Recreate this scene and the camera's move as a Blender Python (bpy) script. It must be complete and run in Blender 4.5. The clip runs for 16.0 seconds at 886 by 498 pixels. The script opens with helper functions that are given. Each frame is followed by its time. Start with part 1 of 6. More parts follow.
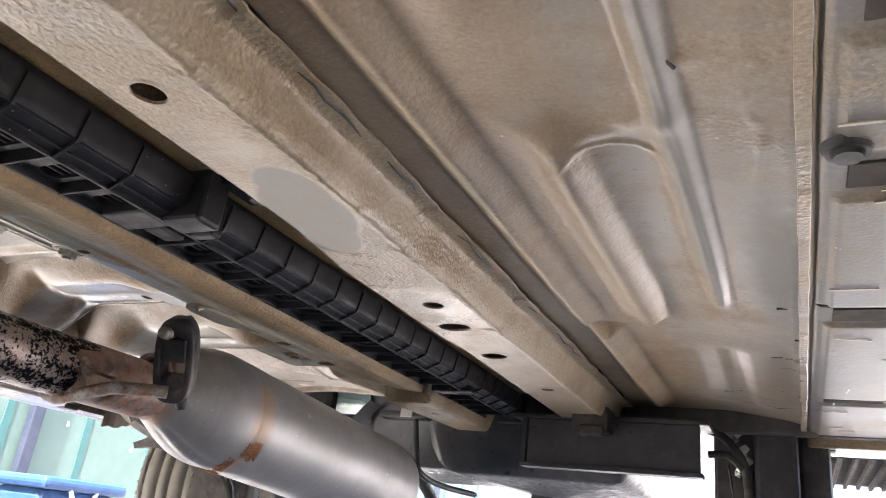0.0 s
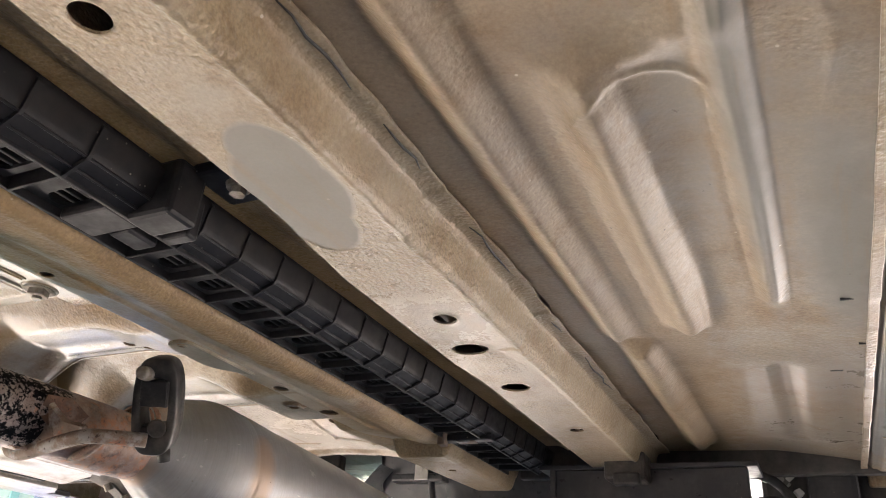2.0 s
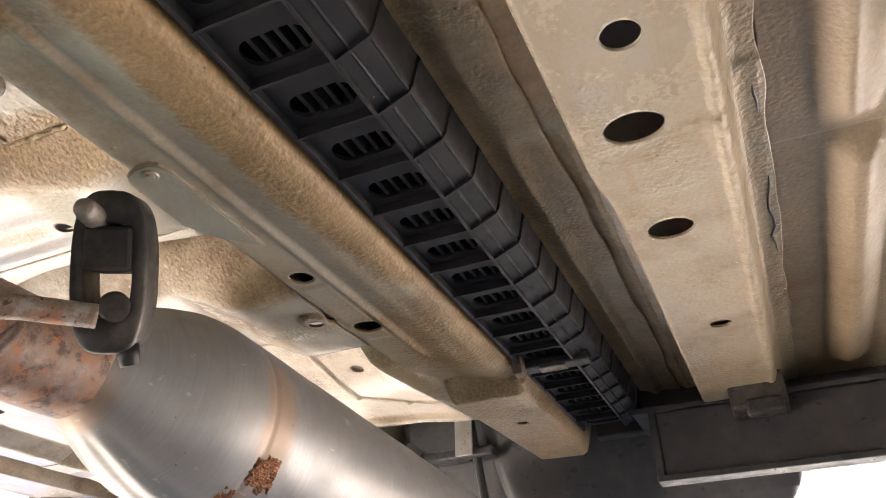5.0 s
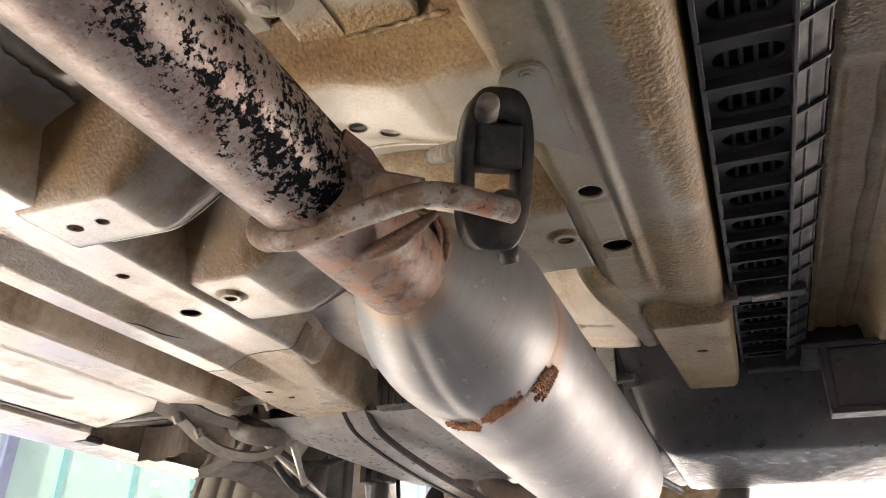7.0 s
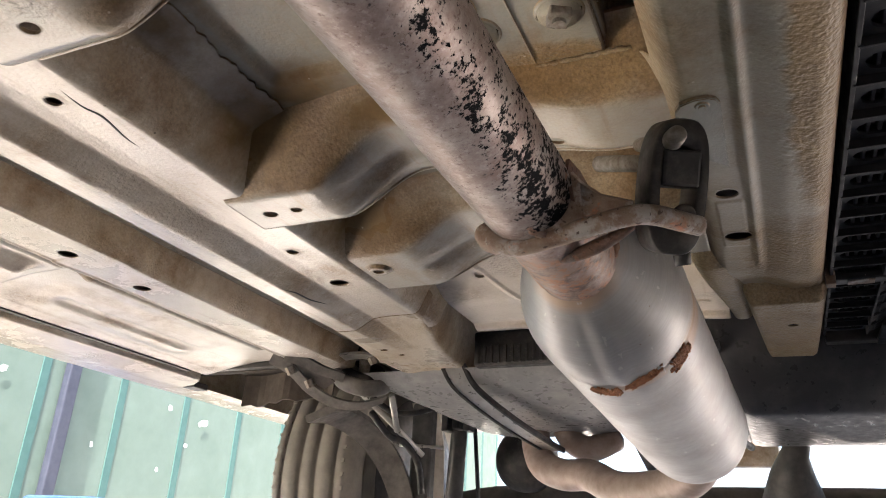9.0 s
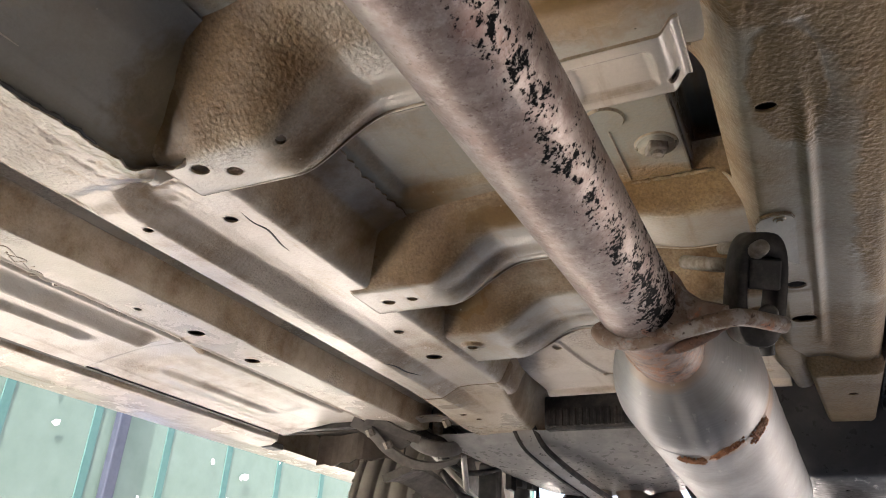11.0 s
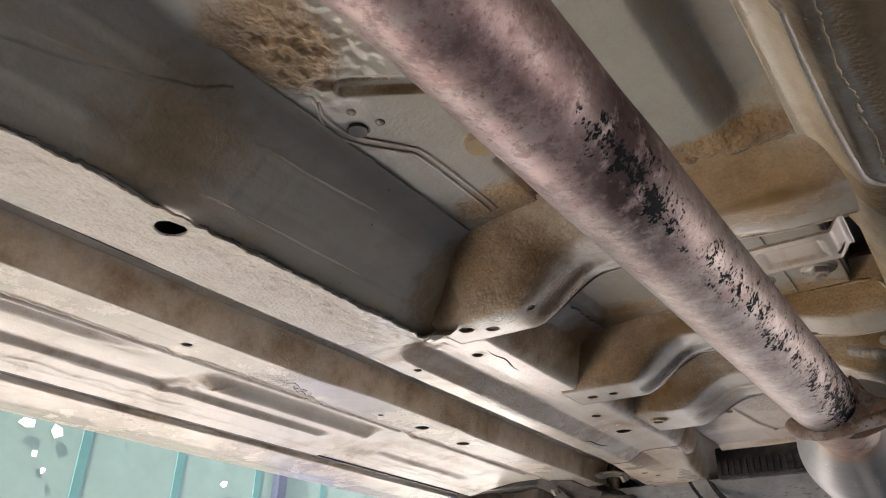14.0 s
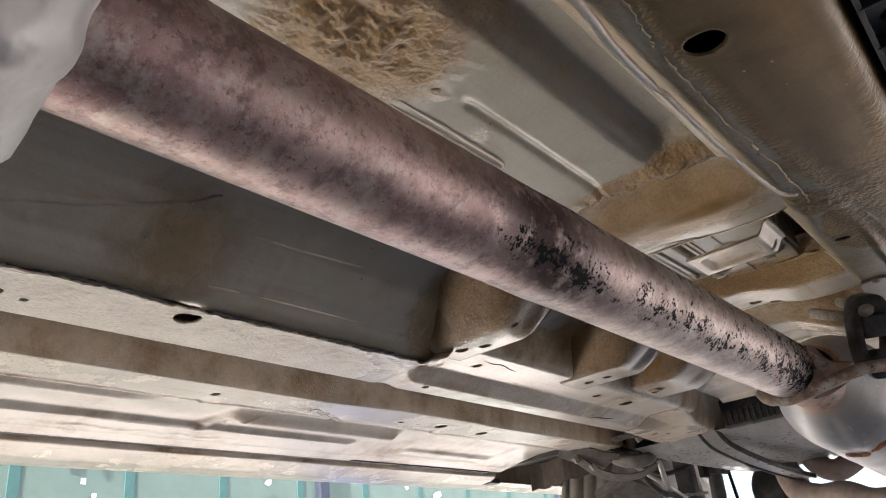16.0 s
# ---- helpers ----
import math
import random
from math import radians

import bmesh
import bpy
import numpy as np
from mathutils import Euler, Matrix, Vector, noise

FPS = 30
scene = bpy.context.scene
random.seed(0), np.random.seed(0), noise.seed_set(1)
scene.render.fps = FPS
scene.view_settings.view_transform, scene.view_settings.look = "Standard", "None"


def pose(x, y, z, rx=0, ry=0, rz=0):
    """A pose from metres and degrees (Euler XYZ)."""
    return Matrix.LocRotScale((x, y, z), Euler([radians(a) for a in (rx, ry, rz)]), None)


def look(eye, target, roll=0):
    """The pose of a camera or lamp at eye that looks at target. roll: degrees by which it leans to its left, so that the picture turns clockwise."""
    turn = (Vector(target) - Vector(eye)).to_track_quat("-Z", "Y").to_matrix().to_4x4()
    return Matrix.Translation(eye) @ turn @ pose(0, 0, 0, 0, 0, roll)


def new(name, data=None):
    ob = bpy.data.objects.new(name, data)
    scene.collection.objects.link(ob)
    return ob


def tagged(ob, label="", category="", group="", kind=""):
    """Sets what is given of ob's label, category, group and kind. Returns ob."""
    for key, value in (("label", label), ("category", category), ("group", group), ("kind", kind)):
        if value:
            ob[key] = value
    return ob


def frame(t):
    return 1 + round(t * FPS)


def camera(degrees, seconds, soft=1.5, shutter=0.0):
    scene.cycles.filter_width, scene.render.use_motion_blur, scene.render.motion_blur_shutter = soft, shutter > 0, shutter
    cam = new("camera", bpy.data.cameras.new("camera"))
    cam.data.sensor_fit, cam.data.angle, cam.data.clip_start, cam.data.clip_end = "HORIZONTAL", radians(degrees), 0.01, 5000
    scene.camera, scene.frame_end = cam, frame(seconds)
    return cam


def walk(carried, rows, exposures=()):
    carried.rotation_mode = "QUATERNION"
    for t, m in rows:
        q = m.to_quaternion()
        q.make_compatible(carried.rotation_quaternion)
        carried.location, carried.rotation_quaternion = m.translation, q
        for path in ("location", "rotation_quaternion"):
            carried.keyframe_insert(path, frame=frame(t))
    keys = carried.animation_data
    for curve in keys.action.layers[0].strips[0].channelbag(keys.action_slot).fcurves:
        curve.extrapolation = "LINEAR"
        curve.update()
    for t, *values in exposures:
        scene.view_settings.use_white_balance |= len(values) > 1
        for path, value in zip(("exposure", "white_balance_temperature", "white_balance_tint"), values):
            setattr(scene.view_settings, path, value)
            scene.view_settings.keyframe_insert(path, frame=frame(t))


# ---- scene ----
cam = camera(61.4, 16.0, 1.0)
PATH = [
    (0, (0.702, 0.085, 1.568), (-0.129, 1.754, 2.293), 6.9),
    (0.5, (0.696, 0.099, 1.561), (-0.124, 1.75, 2.337), 6.3),
    (1, (0.688, 0.115, 1.556), (-0.13, 1.74, 2.387), 5.7),
    (1.5, (0.678, 0.137, 1.55), (-0.141, 1.729, 2.442), 5.2),
    (2, (0.665, 0.166, 1.543), (-0.16, 1.738, 2.464), 4.6),
    (2.5, (0.653, 0.194, 1.533), (-0.192, 1.752, 2.46), 3.9),
    (3, (0.634, 0.25, 1.521), (-0.227, 1.786, 2.47), 3.6),
    (3.2, (0.621, 0.28, 1.516), (-0.235, 1.815, 2.471), 3.4),
    (5.3, (0.419, 0.383, 1.512), (-0.253, 1.956, 2.548), -1.5),
    (5.5, (0.395, 0.372, 1.504), (-0.27, 1.942, 2.551), -1.3),
    (6, (0.329, 0.358, 1.503), (-0.313, 1.941, 2.543), -1.0),
    (6.5, (0.295, 0.347, 1.498), (-0.352, 1.973, 2.466), -0.2),
    (7, (0.267, 0.311, 1.498), (-0.421, 1.971, 2.376), 1.1),
    (7.5, (0.25, 0.279, 1.492), (-0.49, 1.952, 2.299), 2.2),
    (8, (0.233, 0.253, 1.495), (-0.534, 1.94, 2.246), 2.7),
    (8.2, (0.228, 0.238, 1.491), (-0.541, 1.928, 2.235), 2.8),
    (10.3, (0.192, 0.128, 1.483), (-0.6, 1.776, 2.293), 3.4),
    (10.5, (0.191, 0.113, 1.479), (-0.61, 1.75, 2.302), 3.4),
    (11, (0.19, 0.079, 1.48), (-0.638, 1.679, 2.35), 3.6),
    (11.5, (0.19, 0.043, 1.475), (-0.671, 1.603, 2.383), 3.6),
    (12, (0.187, 0.003, 1.478), (-0.701, 1.541, 2.397), 3.0),
    (12.5, (0.184, -0.03, 1.488), (-0.736, 1.488, 2.411), 2.2),
    (13, (0.192, -0.066, 1.484), (-0.77, 1.422, 2.412), 1.9),
    (13.5, (0.196, -0.103, 1.485), (-0.813, 1.352, 2.414), 1.7),
    (14, (0.199, -0.137, 1.488), (-0.852, 1.288, 2.418), 1.3),
    (14.5, (0.201, -0.166, 1.496), (-0.892, 1.228, 2.427), 0.8),
    (15, (0.208, -0.183, 1.497), (-0.917, 1.19, 2.417), -0.5),
    (15.5, (0.227, -0.191, 1.497), (-0.905, 1.196, 2.387), -3.4),
    (16, (0.275, -0.196, 1.511), (-0.818, 1.246, 2.364), -6.8),
]
EXPOSURE = [(t, e, k, 14) for t, e, k in ((0.0, 3.42, 5700), (1.5, 3.55, 6000), (3.2, 3.75, 6300), (5.3, 4.0, 6350), (6.5, 3.73, 6350), (8.0, 3.2, 6200), (11.0, 2.9, 6150), (13.5, 2.80, 5950), (16.0, 2.73, 5900))]
walk(cam, [(t, look(eye, target, roll)) for t, eye, target, roll in PATH], EXPOSURE)

# ---- world, sun ----
world = bpy.data.worlds.new("sky")
scene.world = world
world.use_nodes = True
wn = world.node_tree.nodes
wn.clear()
sky = wn.new("ShaderNodeTexSky")
sky.sky_type, sky.sun_disc = "NISHITA", False
SUN_EL, SUN_AZ = radians(58), radians(168)
sky.sun_elevation, sky.sun_rotation = SUN_EL, SUN_AZ
sky.dust_density = 4.0
bgn = wn.new("ShaderNodeBackground")
bgn.inputs["Strength"].default_value = 0.11
won = wn.new("ShaderNodeOutputWorld")
world.node_tree.links.new(sky.outputs[0], bgn.inputs[0])
world.node_tree.links.new(bgn.outputs[0], won.inputs[0])
sun = new("sun", bpy.data.lights.new("sun", "SUN"))
sun.data.energy, sun.data.angle, sun.data.color = 5.0, radians(0.6), (1.0, 0.95, 0.87)
sun.matrix_world = look((0, 0, 10), (10 * -math.sin(SUN_AZ) * math.cos(SUN_EL) + 0, -10 * math.cos(SUN_AZ) * math.cos(SUN_EL), 10 - 10 * math.sin(SUN_EL)))


# ---- materials ----
def rgb(*c):
    return (c[0], c[1], c[2], 1.0)


class Mat:
    """Small builder for node materials in object coordinates (metres)."""

    def __init__(self, name, rough=0.6, metal=0.0):
        self.m = bpy.data.materials.new(name)
        self.m.use_nodes = True
        self.t = self.m.node_tree
        self.b = self.t.nodes["Principled BSDF"]
        self.b.inputs["Roughness"].default_value = rough
        self.b.inputs["Metallic"].default_value = metal
        self.co = self.t.nodes.new("ShaderNodeTexCoord").outputs["Object"]

    def link(self, a, b):
        self.t.links.new(a, b)

    def put(self, name, v):
        if isinstance(v, (int, float, tuple)):
            self.b.inputs[name].default_value = v
        else:
            self.link(v, self.b.inputs[name])
        return self

    def noise(self, scale, detail=4.0, rough=0.55, stretch=None, distort=0.0):
        n = self.t.nodes.new("ShaderNodeTexNoise")
        n.inputs["Scale"].default_value = scale
        n.inputs["Detail"].default_value = detail
        n.inputs["Roughness"].default_value = rough
        n.inputs["Distortion"].default_value = distort
        if stretch:
            mp = self.t.nodes.new("ShaderNodeMapping")
            mp.inputs["Scale"].default_value = stretch
            self.link(self.co, mp.inputs["Vector"])
            self.link(mp.outputs[0], n.inputs["Vector"])
        else:
            self.link(self.co, n.inputs["Vector"])
        return n.outputs["Fac"]

    def voronoi(self, scale, feature="F1"):
        n = self.t.nodes.new("ShaderNodeTexVoronoi")
        n.inputs["Scale"].default_value = scale
        n.feature = feature
        self.link(self.co, n.inputs["Vector"])
        return n.outputs["Distance"]

    def ramp(self, fac, *stops):
        r = self.t.nodes.new("ShaderNodeValToRGB")
        e = r.color_ramp.elements
        while len(e) < len(stops):
            e.new(0.5)
        for el, (p, c) in zip(e, stops):
            el.position = p
            el.color = c if isinstance(c, tuple) else (c, c, c, 1)
        self.link(fac, r.inputs[0])
        return r.outputs[0]

    def mix(self, fac, a, b):
        n = self.t.nodes.new("ShaderNodeMix")
        n.data_type = "RGBA"
        for v, sock in ((fac, n.inputs[0]), (a, n.inputs[6]), (b, n.inputs[7])):
            if isinstance(v, (int, float, tuple)):
                sock.default_value = v
            else:
                self.link(v, sock)
        return n.outputs[2]

    def math(self, op, a, b=0.0):
        n = self.t.nodes.new("ShaderNodeMath")
        n.operation = op
        n.use_clamp = False
        for v, sock in ((a, n.inputs[0]), (b, n.inputs[1])):
            if isinstance(v, (int, float)):
                sock.default_value = v
            else:
                self.link(v, sock)
        return n.outputs[0]

    def axis(self, k):
        n = self.t.nodes.new("ShaderNodeSeparateXYZ")
        self.link(self.co, n.inputs[0])
        return n.outputs[k]

    def spot(self, x, y, rx, ry, soft=0.35, wobble=0.35):
        """1 inside an ellipse of the plan with a ragged edge, 0 outside."""
        dx = self.math("DIVIDE", self.math("SUBTRACT", self.axis(0), x), rx)
        dy = self.math("DIVIDE", self.math("SUBTRACT", self.axis(1), y), ry)
        d = self.math("SQRT", self.math("ADD", self.math("MULTIPLY", dx, dx), self.math("MULTIPLY", dy, dy)))
        d = self.math("ADD", d, self.math("MULTIPLY", self.math("SUBTRACT", self.noise(70, 5), 0.5), wobble * 2))
        return self.ramp(d, (1 - soft, 1.0), (1.0 + soft * 0.3, 0.0))

    def most(self, *v):
        out = v[0]
        for w in v[1:]:
            out = self.math("MAXIMUM", out, w)
        return out

    def bump(self, height, dist=0.001, strength=1.0):
        n = self.t.nodes.new("ShaderNodeBump")
        n.inputs["Distance"].default_value = dist
        n.inputs["Strength"].default_value = strength
        self.link(height, n.inputs["Height"])
        self.link(n.outputs[0], self.b.inputs["Normal"])
        return self


PAINT, PAINT_2 = rgb(0.50, 0.465, 0.405), rgb(0.43, 0.395, 0.34)
TAN, BROWN = rgb(0.39, 0.28, 0.15), rgb(0.19, 0.115, 0.053)


def steel_paint(name, dusty=0.5, coat=0.3, spots=(), rough=0.22, c1=PAINT, c2=PAINT_2, stain=0.85, lump=1.0, upright_tint=0.5, muck=(rgb(0.38, 0.245, 0.10), BROWN), clean=(), wax_shade=(), relief=1.0):
    """Primer-grey body paint with tan road dust, a pebbled protective coating in places and small chips.
    dusty, coat: how much of each; upright_tint: more tan and brown on upright faces;
    spots: (x, y, rx, ry) where the coating is thick and brown; clean: the same, where no dust sticks;
    wax_shade: the same, smooth dark brown: a waxy coat, and shade painted into hollows; relief: height of the pebbles."""
    m = Mat(name, rough)
    big, mid, fine = m.noise(6, 5, 0.6), m.noise(30, 6, 0.65), m.noise(300, 3, 0.6)
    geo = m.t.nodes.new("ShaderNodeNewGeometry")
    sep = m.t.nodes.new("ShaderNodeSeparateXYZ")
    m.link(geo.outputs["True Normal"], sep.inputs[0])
    # how far a face turns forwards or sideways; such faces get browner
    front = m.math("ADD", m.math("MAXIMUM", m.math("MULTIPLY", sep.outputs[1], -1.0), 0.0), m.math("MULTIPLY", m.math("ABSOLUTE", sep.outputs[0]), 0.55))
    col = m.mix(m.ramp(mid, (0.3, 0.0), (0.75, 0.7)), c1, c2)
    v = m.math("ADD", m.math("MULTIPLY", big, 0.62), m.math("ADD", m.math("MULTIPLY", mid, 0.26), m.math("MULTIPLY", fine, 0.12)))
    v = m.math("ADD", v, m.math("MULTIPLY", front, upright_tint * 0.45))
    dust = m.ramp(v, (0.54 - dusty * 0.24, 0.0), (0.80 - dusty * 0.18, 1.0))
    if clean:
        bare = m.math("SUBTRACT", 1.0, m.most(*[m.spot(*k) for k in clean]))
        dust = m.math("MULTIPLY", dust, bare)
    tan = m.mix(m.ramp(fine, (0.35, 0.0), (0.65, 1.0)), TAN, rgb(0.47, 0.37, 0.235))
    col = m.mix(m.math("MULTIPLY", dust, 0.78), col, tan)
    brown = m.ramp(m.math("ADD", m.noise(13, 6, 0.68), m.math("MULTIPLY", front, upright_tint * 0.26)), (0.50, 0.0), (0.74, 0.9))
    col = m.mix(m.math("MULTIPLY", brown, m.ramp(dust, (0.0, 0.25), (0.6, 1.0))), col, BROWN)
    thick = m.ramp(m.math("ADD", m.noise(7, 3, 0.5), m.math("MULTIPLY", mid, 0.12)), (0.70 - coat * 0.36, 0.0), (0.76 - coat * 0.36, 1.0))
    if spots:
        sp = m.most(*[m.spot(*s) for s in spots])
        col = m.mix(m.math("MULTIPLY", sp, stain), col, m.mix(m.ramp(mid, (0.3, 0.0), (0.7, 1.0)), *muck))
        thick = m.most(thick, m.math("MULTIPLY", sp, lump))
    if clean:
        thick = m.math("MULTIPLY", thick, bare)
        col = m.mix(m.math("MULTIPLY", m.math("SUBTRACT", 1.0, bare), 0.8), col, m.mix(mid, rgb(0.245, 0.235, 0.208), rgb(0.205, 0.196, 0.172)))
    if wax_shade:
        brown_mask = m.most(*[m.spot(*k) for k in wax_shade])
        col = m.mix(m.math("MULTIPLY", brown_mask, 0.85), col, m.mix(m.ramp(m.noise(22, 5, 0.7), (0.35, 0.0), (0.65, 1.0)), rgb(0.22, 0.140, 0.052), rgb(0.145, 0.091, 0.035)))
        thick = m.math("MULTIPLY", thick, m.math("SUBTRACT", 1.0, m.math("MULTIPLY", brown_mask, 0.8)))
        dust = m.math("MULTIPLY", dust, m.math("SUBTRACT", 1.0, m.math("MULTIPLY", brown_mask, 0.8)))
    grain = m.ramp(m.noise(420, 3, 0.65), (0.30, 0.62), (0.62, 1.06))
    gm = m.t.nodes.new("ShaderNodeMix")
    gm.data_type, gm.blend_type = "RGBA", "MULTIPLY"
    m.link(m.most(m.math("MULTIPLY", dust, 0.9), m.math("MULTIPLY", thick, 0.45), 0.12), gm.inputs[0])
    m.link(col, gm.inputs[6])
    m.link(grain, gm.inputs[7])
    col = gm.outputs[2]
    streak = m.ramp(m.noise(5, 6, 0.7, (14.0, 1.2, 6.0)), (0.55, 0.0), (0.80, 0.5))
    col = m.mix(streak, col, rgb(0.30, 0.19, 0.09))
    chips = m.ramp(m.voronoi(48), (0.035, 1.0), (0.05, 0.0))
    col = m.mix(m.math("MULTIPLY", chips, m.ramp(mid, (0.5, 0.0), (0.6, 0.8))), col, rgb(0.09, 0.07, 0.05))
    flecks = m.ramp(m.voronoi(75), (0.05, 1.0), (0.08, 0.0))
    col = m.mix(m.math("MULTIPLY", flecks, m.ramp(m.noise(13, 3), (0.55, 0.0), (0.62, 0.8))), col, rgb(0.62, 0.55, 0.43))
    m.put("Base Color", col)
    peb = m.math("ADD", m.noise(340, 1, 0.4), m.math("MULTIPLY", m.noise(190, 2, 0.5), 0.6))
    coarse = m.most(thick, m.ramp(dust, (0.40, 0.0), (0.95, 0.55)))
    high = m.math("ADD", m.math("MULTIPLY", peb, coarse), m.math("MULTIPLY", m.noise(380, 2, 0.5), 0.28))
    if clean:
        high = m.math("MULTIPLY", high, m.math("ADD", m.math("MULTIPLY", bare, 0.92), 0.08))
    if wax_shade:
        high = m.math("MULTIPLY", high, m.math("SUBTRACT", 1.0, m.math("MULTIPLY", brown_mask, 0.72)))
    worn = m.most(dust, m.math("MULTIPLY", sp, 0.8)) if spots else dust
    if clean:
        worn = m.most(worn, m.math("SUBTRACT", 1.0, bare))
    m.put("Roughness", m.ramp(worn, (0.0, rough), (1.0, rough + 0.22)))
    dull = m.most(m.math("MULTIPLY", dust, 0.7), m.math("MULTIPLY", sp, 0.6)) if spots else m.math("MULTIPLY", dust, 0.7)
    if clean:
        dull = m.most(dull, m.math("MULTIPLY", m.math("SUBTRACT", 1.0, bare), 0.8))
    m.put("Specular IOR Level", m.ramp(dull, (0.0, 0.5), (1.0, 0.2)))
    m.bump(high, 0.0011 * relief)
    return m.m


def plain(name, c1, c2, scale=60, rough=0.6, metal=0.0, bump=0.00015, bscale=400):
    m = Mat(name, rough, metal)
    col = m.mix(m.ramp(m.noise(scale, 6, 0.65), (0.35, 0.0), (0.68, 1.0)), rgb(*c1), rgb(*c2))
    m.put("Base Color", col)
    m.put("Roughness", m.ramp(m.noise(scale * 2.3, 5), (0.3, max(0.05, rough - 0.12)), (0.7, min(1.0, rough + 0.15))))
    m.bump(m.noise(bscale, 3), bump)
    return m.m


def dusted_black(name, rough=0.4, amount=0.35, c=(0.012, 0.012, 0.013), dust=(0.16, 0.14, 0.12), gloss=0.4):
    """Black plastic or rubber with a film of pale dust and specks."""
    m = Mat(name, rough)
    d = m.ramp(m.noise(30, 6, 0.7), (0.45, 0.0), (0.8, amount))
    sp = m.ramp(m.voronoi(140), (0.06, 0.7), (0.1, 0.0))
    col = m.mix(d, rgb(*c), rgb(*dust))
    col = m.mix(m.math("MULTIPLY", sp, m.ramp(m.noise(12, 3), (0.5, 0.0), (0.65, 1.0))), col, rgb(0.35, 0.31, 0.26))
    m.put("Base Color", col)
    m.put("Roughness", m.ramp(m.noise(80, 4), (0.3, rough - 0.1), (0.7, rough + 0.2)))
    m.put("Specular IOR Level", gloss)
    m.bump(m.noise(500, 2), 0.00006)
    return m.m


def pipe_steel():
    """Heat-stained pipe: grey-pink scale, reddish in front, a scorched weld and flakes of old black paint along one flank."""
    m = Mat("heat_stained_pipe", 0.42, 0.5)
    y = m.axis(1)
    # x counted from the pipe's own axis
    xr = m.math("SUBTRACT", m.axis(0), m.math("ADD", m.math("MULTIPLY", y, 0.0117), 0.0855))
    mid, fine, big = m.noise(45, 7, 0.72), m.noise(260, 5, 0.7), m.noise(16, 6, 0.7)
    col = m.mix(m.ramp(mid, (0.32, 0.0), (0.66, 1.0)), rgb(0.355, 0.306, 0.278), rgb(0.215, 0.162, 0.142))
    red = m.math("MULTIPLY", m.ramp(y, (0.10, 0.9), (0.24, 0.0)), m.ramp(m.noise(38, 6, 0.7), (0.32, 0.35), (0.58, 1.0)))
    col = m.mix(red, col, m.mix(m.ramp(big, (0.42, 0.0), (0.58, 1.0)), rgb(0.45, 0.325, 0.31), rgb(0.22, 0.125, 0.12)))
    col = m.mix(m.ramp(m.noise(24, 6, 0.72), (0.52, 0.0), (0.66, 0.7)), col, rgb(0.22, 0.13, 0.11))
    col = m.mix(m.ramp(fine, (0.54, 0.0), (0.64, 0.6)), col, rgb(0.39, 0.335, 0.31))
    col = m.mix(m.ramp(m.noise(330, 5, 0.75), (0.57, 0.0), (0.65, 0.75)), col, rgb(0.10, 0.055, 0.045))
    mott = m.ramp(m.noise(75, 7, 0.74), (0.50, 0.0), (0.60, 0.75))
    col = m.mix(m.math("MULTIPLY", mott, m.ramp(y, (0.10, 1.0), (0.35, 0.45))), col, rgb(0.15, 0.10, 0.095))
    pale = m.ramp(m.noise(52, 7, 0.74), (0.54, 0.0), (0.66, 0.75))
    col = m.mix(pale, col, rgb(0.44, 0.385, 0.355))
    # black flakes along the flank, widest just before the bracket
    width = m.ramp(y, (0.10, 0.0095), (0.40, 0.013), (0.50, 0.018), (0.57, 0.022))
    dx = m.math("DIVIDE", m.math("ABSOLUTE", m.math("SUBTRACT", xr, 0.0195)), width)
    flank = m.ramp(dx, (0.0, 1.0), (1.0, 0.0))
    along = m.ramp(y, (0.06, 0.0), (0.10, 0.8), (0.15, 1.0), (0.18, 0.35), (0.24, 0.58), (0.34, 0.58), (0.40, 0.52), (0.48, 0.78), (0.55, 1.0), (0.574, 1.05), (0.580, 0.0))
    f = m.math("MULTIPLY", flank, along)
    n = m.math("ADD", m.math("MULTIPLY", m.noise(112, 6, 0.72, (1.0, 0.8, 1.0)), 0.54), m.math("MULTIPLY", m.noise(360, 4, 0.7), 0.46))
    flake = m.ramp(m.math("ADD", n, m.math("MULTIPLY", f, 0.142)), (0.580, 0.0), (0.606, 1.0))
    flake = m.math("MULTIPLY", flake, m.ramp(f, (0.08, 0.0), (0.2, 1.0)))
    # scorched band where the pipe was welded
    dy = m.math("ABSOLUTE", m.math("SUBTRACT", y, m.math("ADD", m.math("MULTIPLY", xr, -1.6), 0.15)))
    scorch = m.math("MULTIPLY", m.ramp(dy, (0.015, 1.0), (0.075, 0.0)), m.ramp(m.noise(70, 6, 0.72), (0.32, 0.0), (0.48, 1.0)))
    scorch = m.math("MULTIPLY", scorch, m.ramp(xr, (-0.012, 0.25), (0.008, 1.0)))
    col = m.mix(m.math("MULTIPLY", scorch, 0.9), col, rgb(0.045, 0.026, 0.025))
    col = m.mix(flake, col, rgb(0.008, 0.008, 0.009))
    # rusty neck behind the bracket
    rust = m.math("MULTIPLY", m.ramp(y, (0.575, 0.0), (0.60, 1.0)), m.ramp(m.noise(50, 6, 0.7), (0.36, 0.3), (0.52, 1.0)))
    dark_r = m.mix(m.ramp(m.noise(75, 6, 0.7), (0.45, 0.0), (0.53, 1.0)), rgb(0.085, 0.052, 0.038), rgb(0.28, 0.115, 0.045))
    col = m.mix(rust, col, m.mix(m.ramp(m.noise(110, 7, 0.75), (0.42, 0.0), (0.56, 1.0)), dark_r, rgb(0.21, 0.142, 0.105)))
    m.put("Base Color", col)
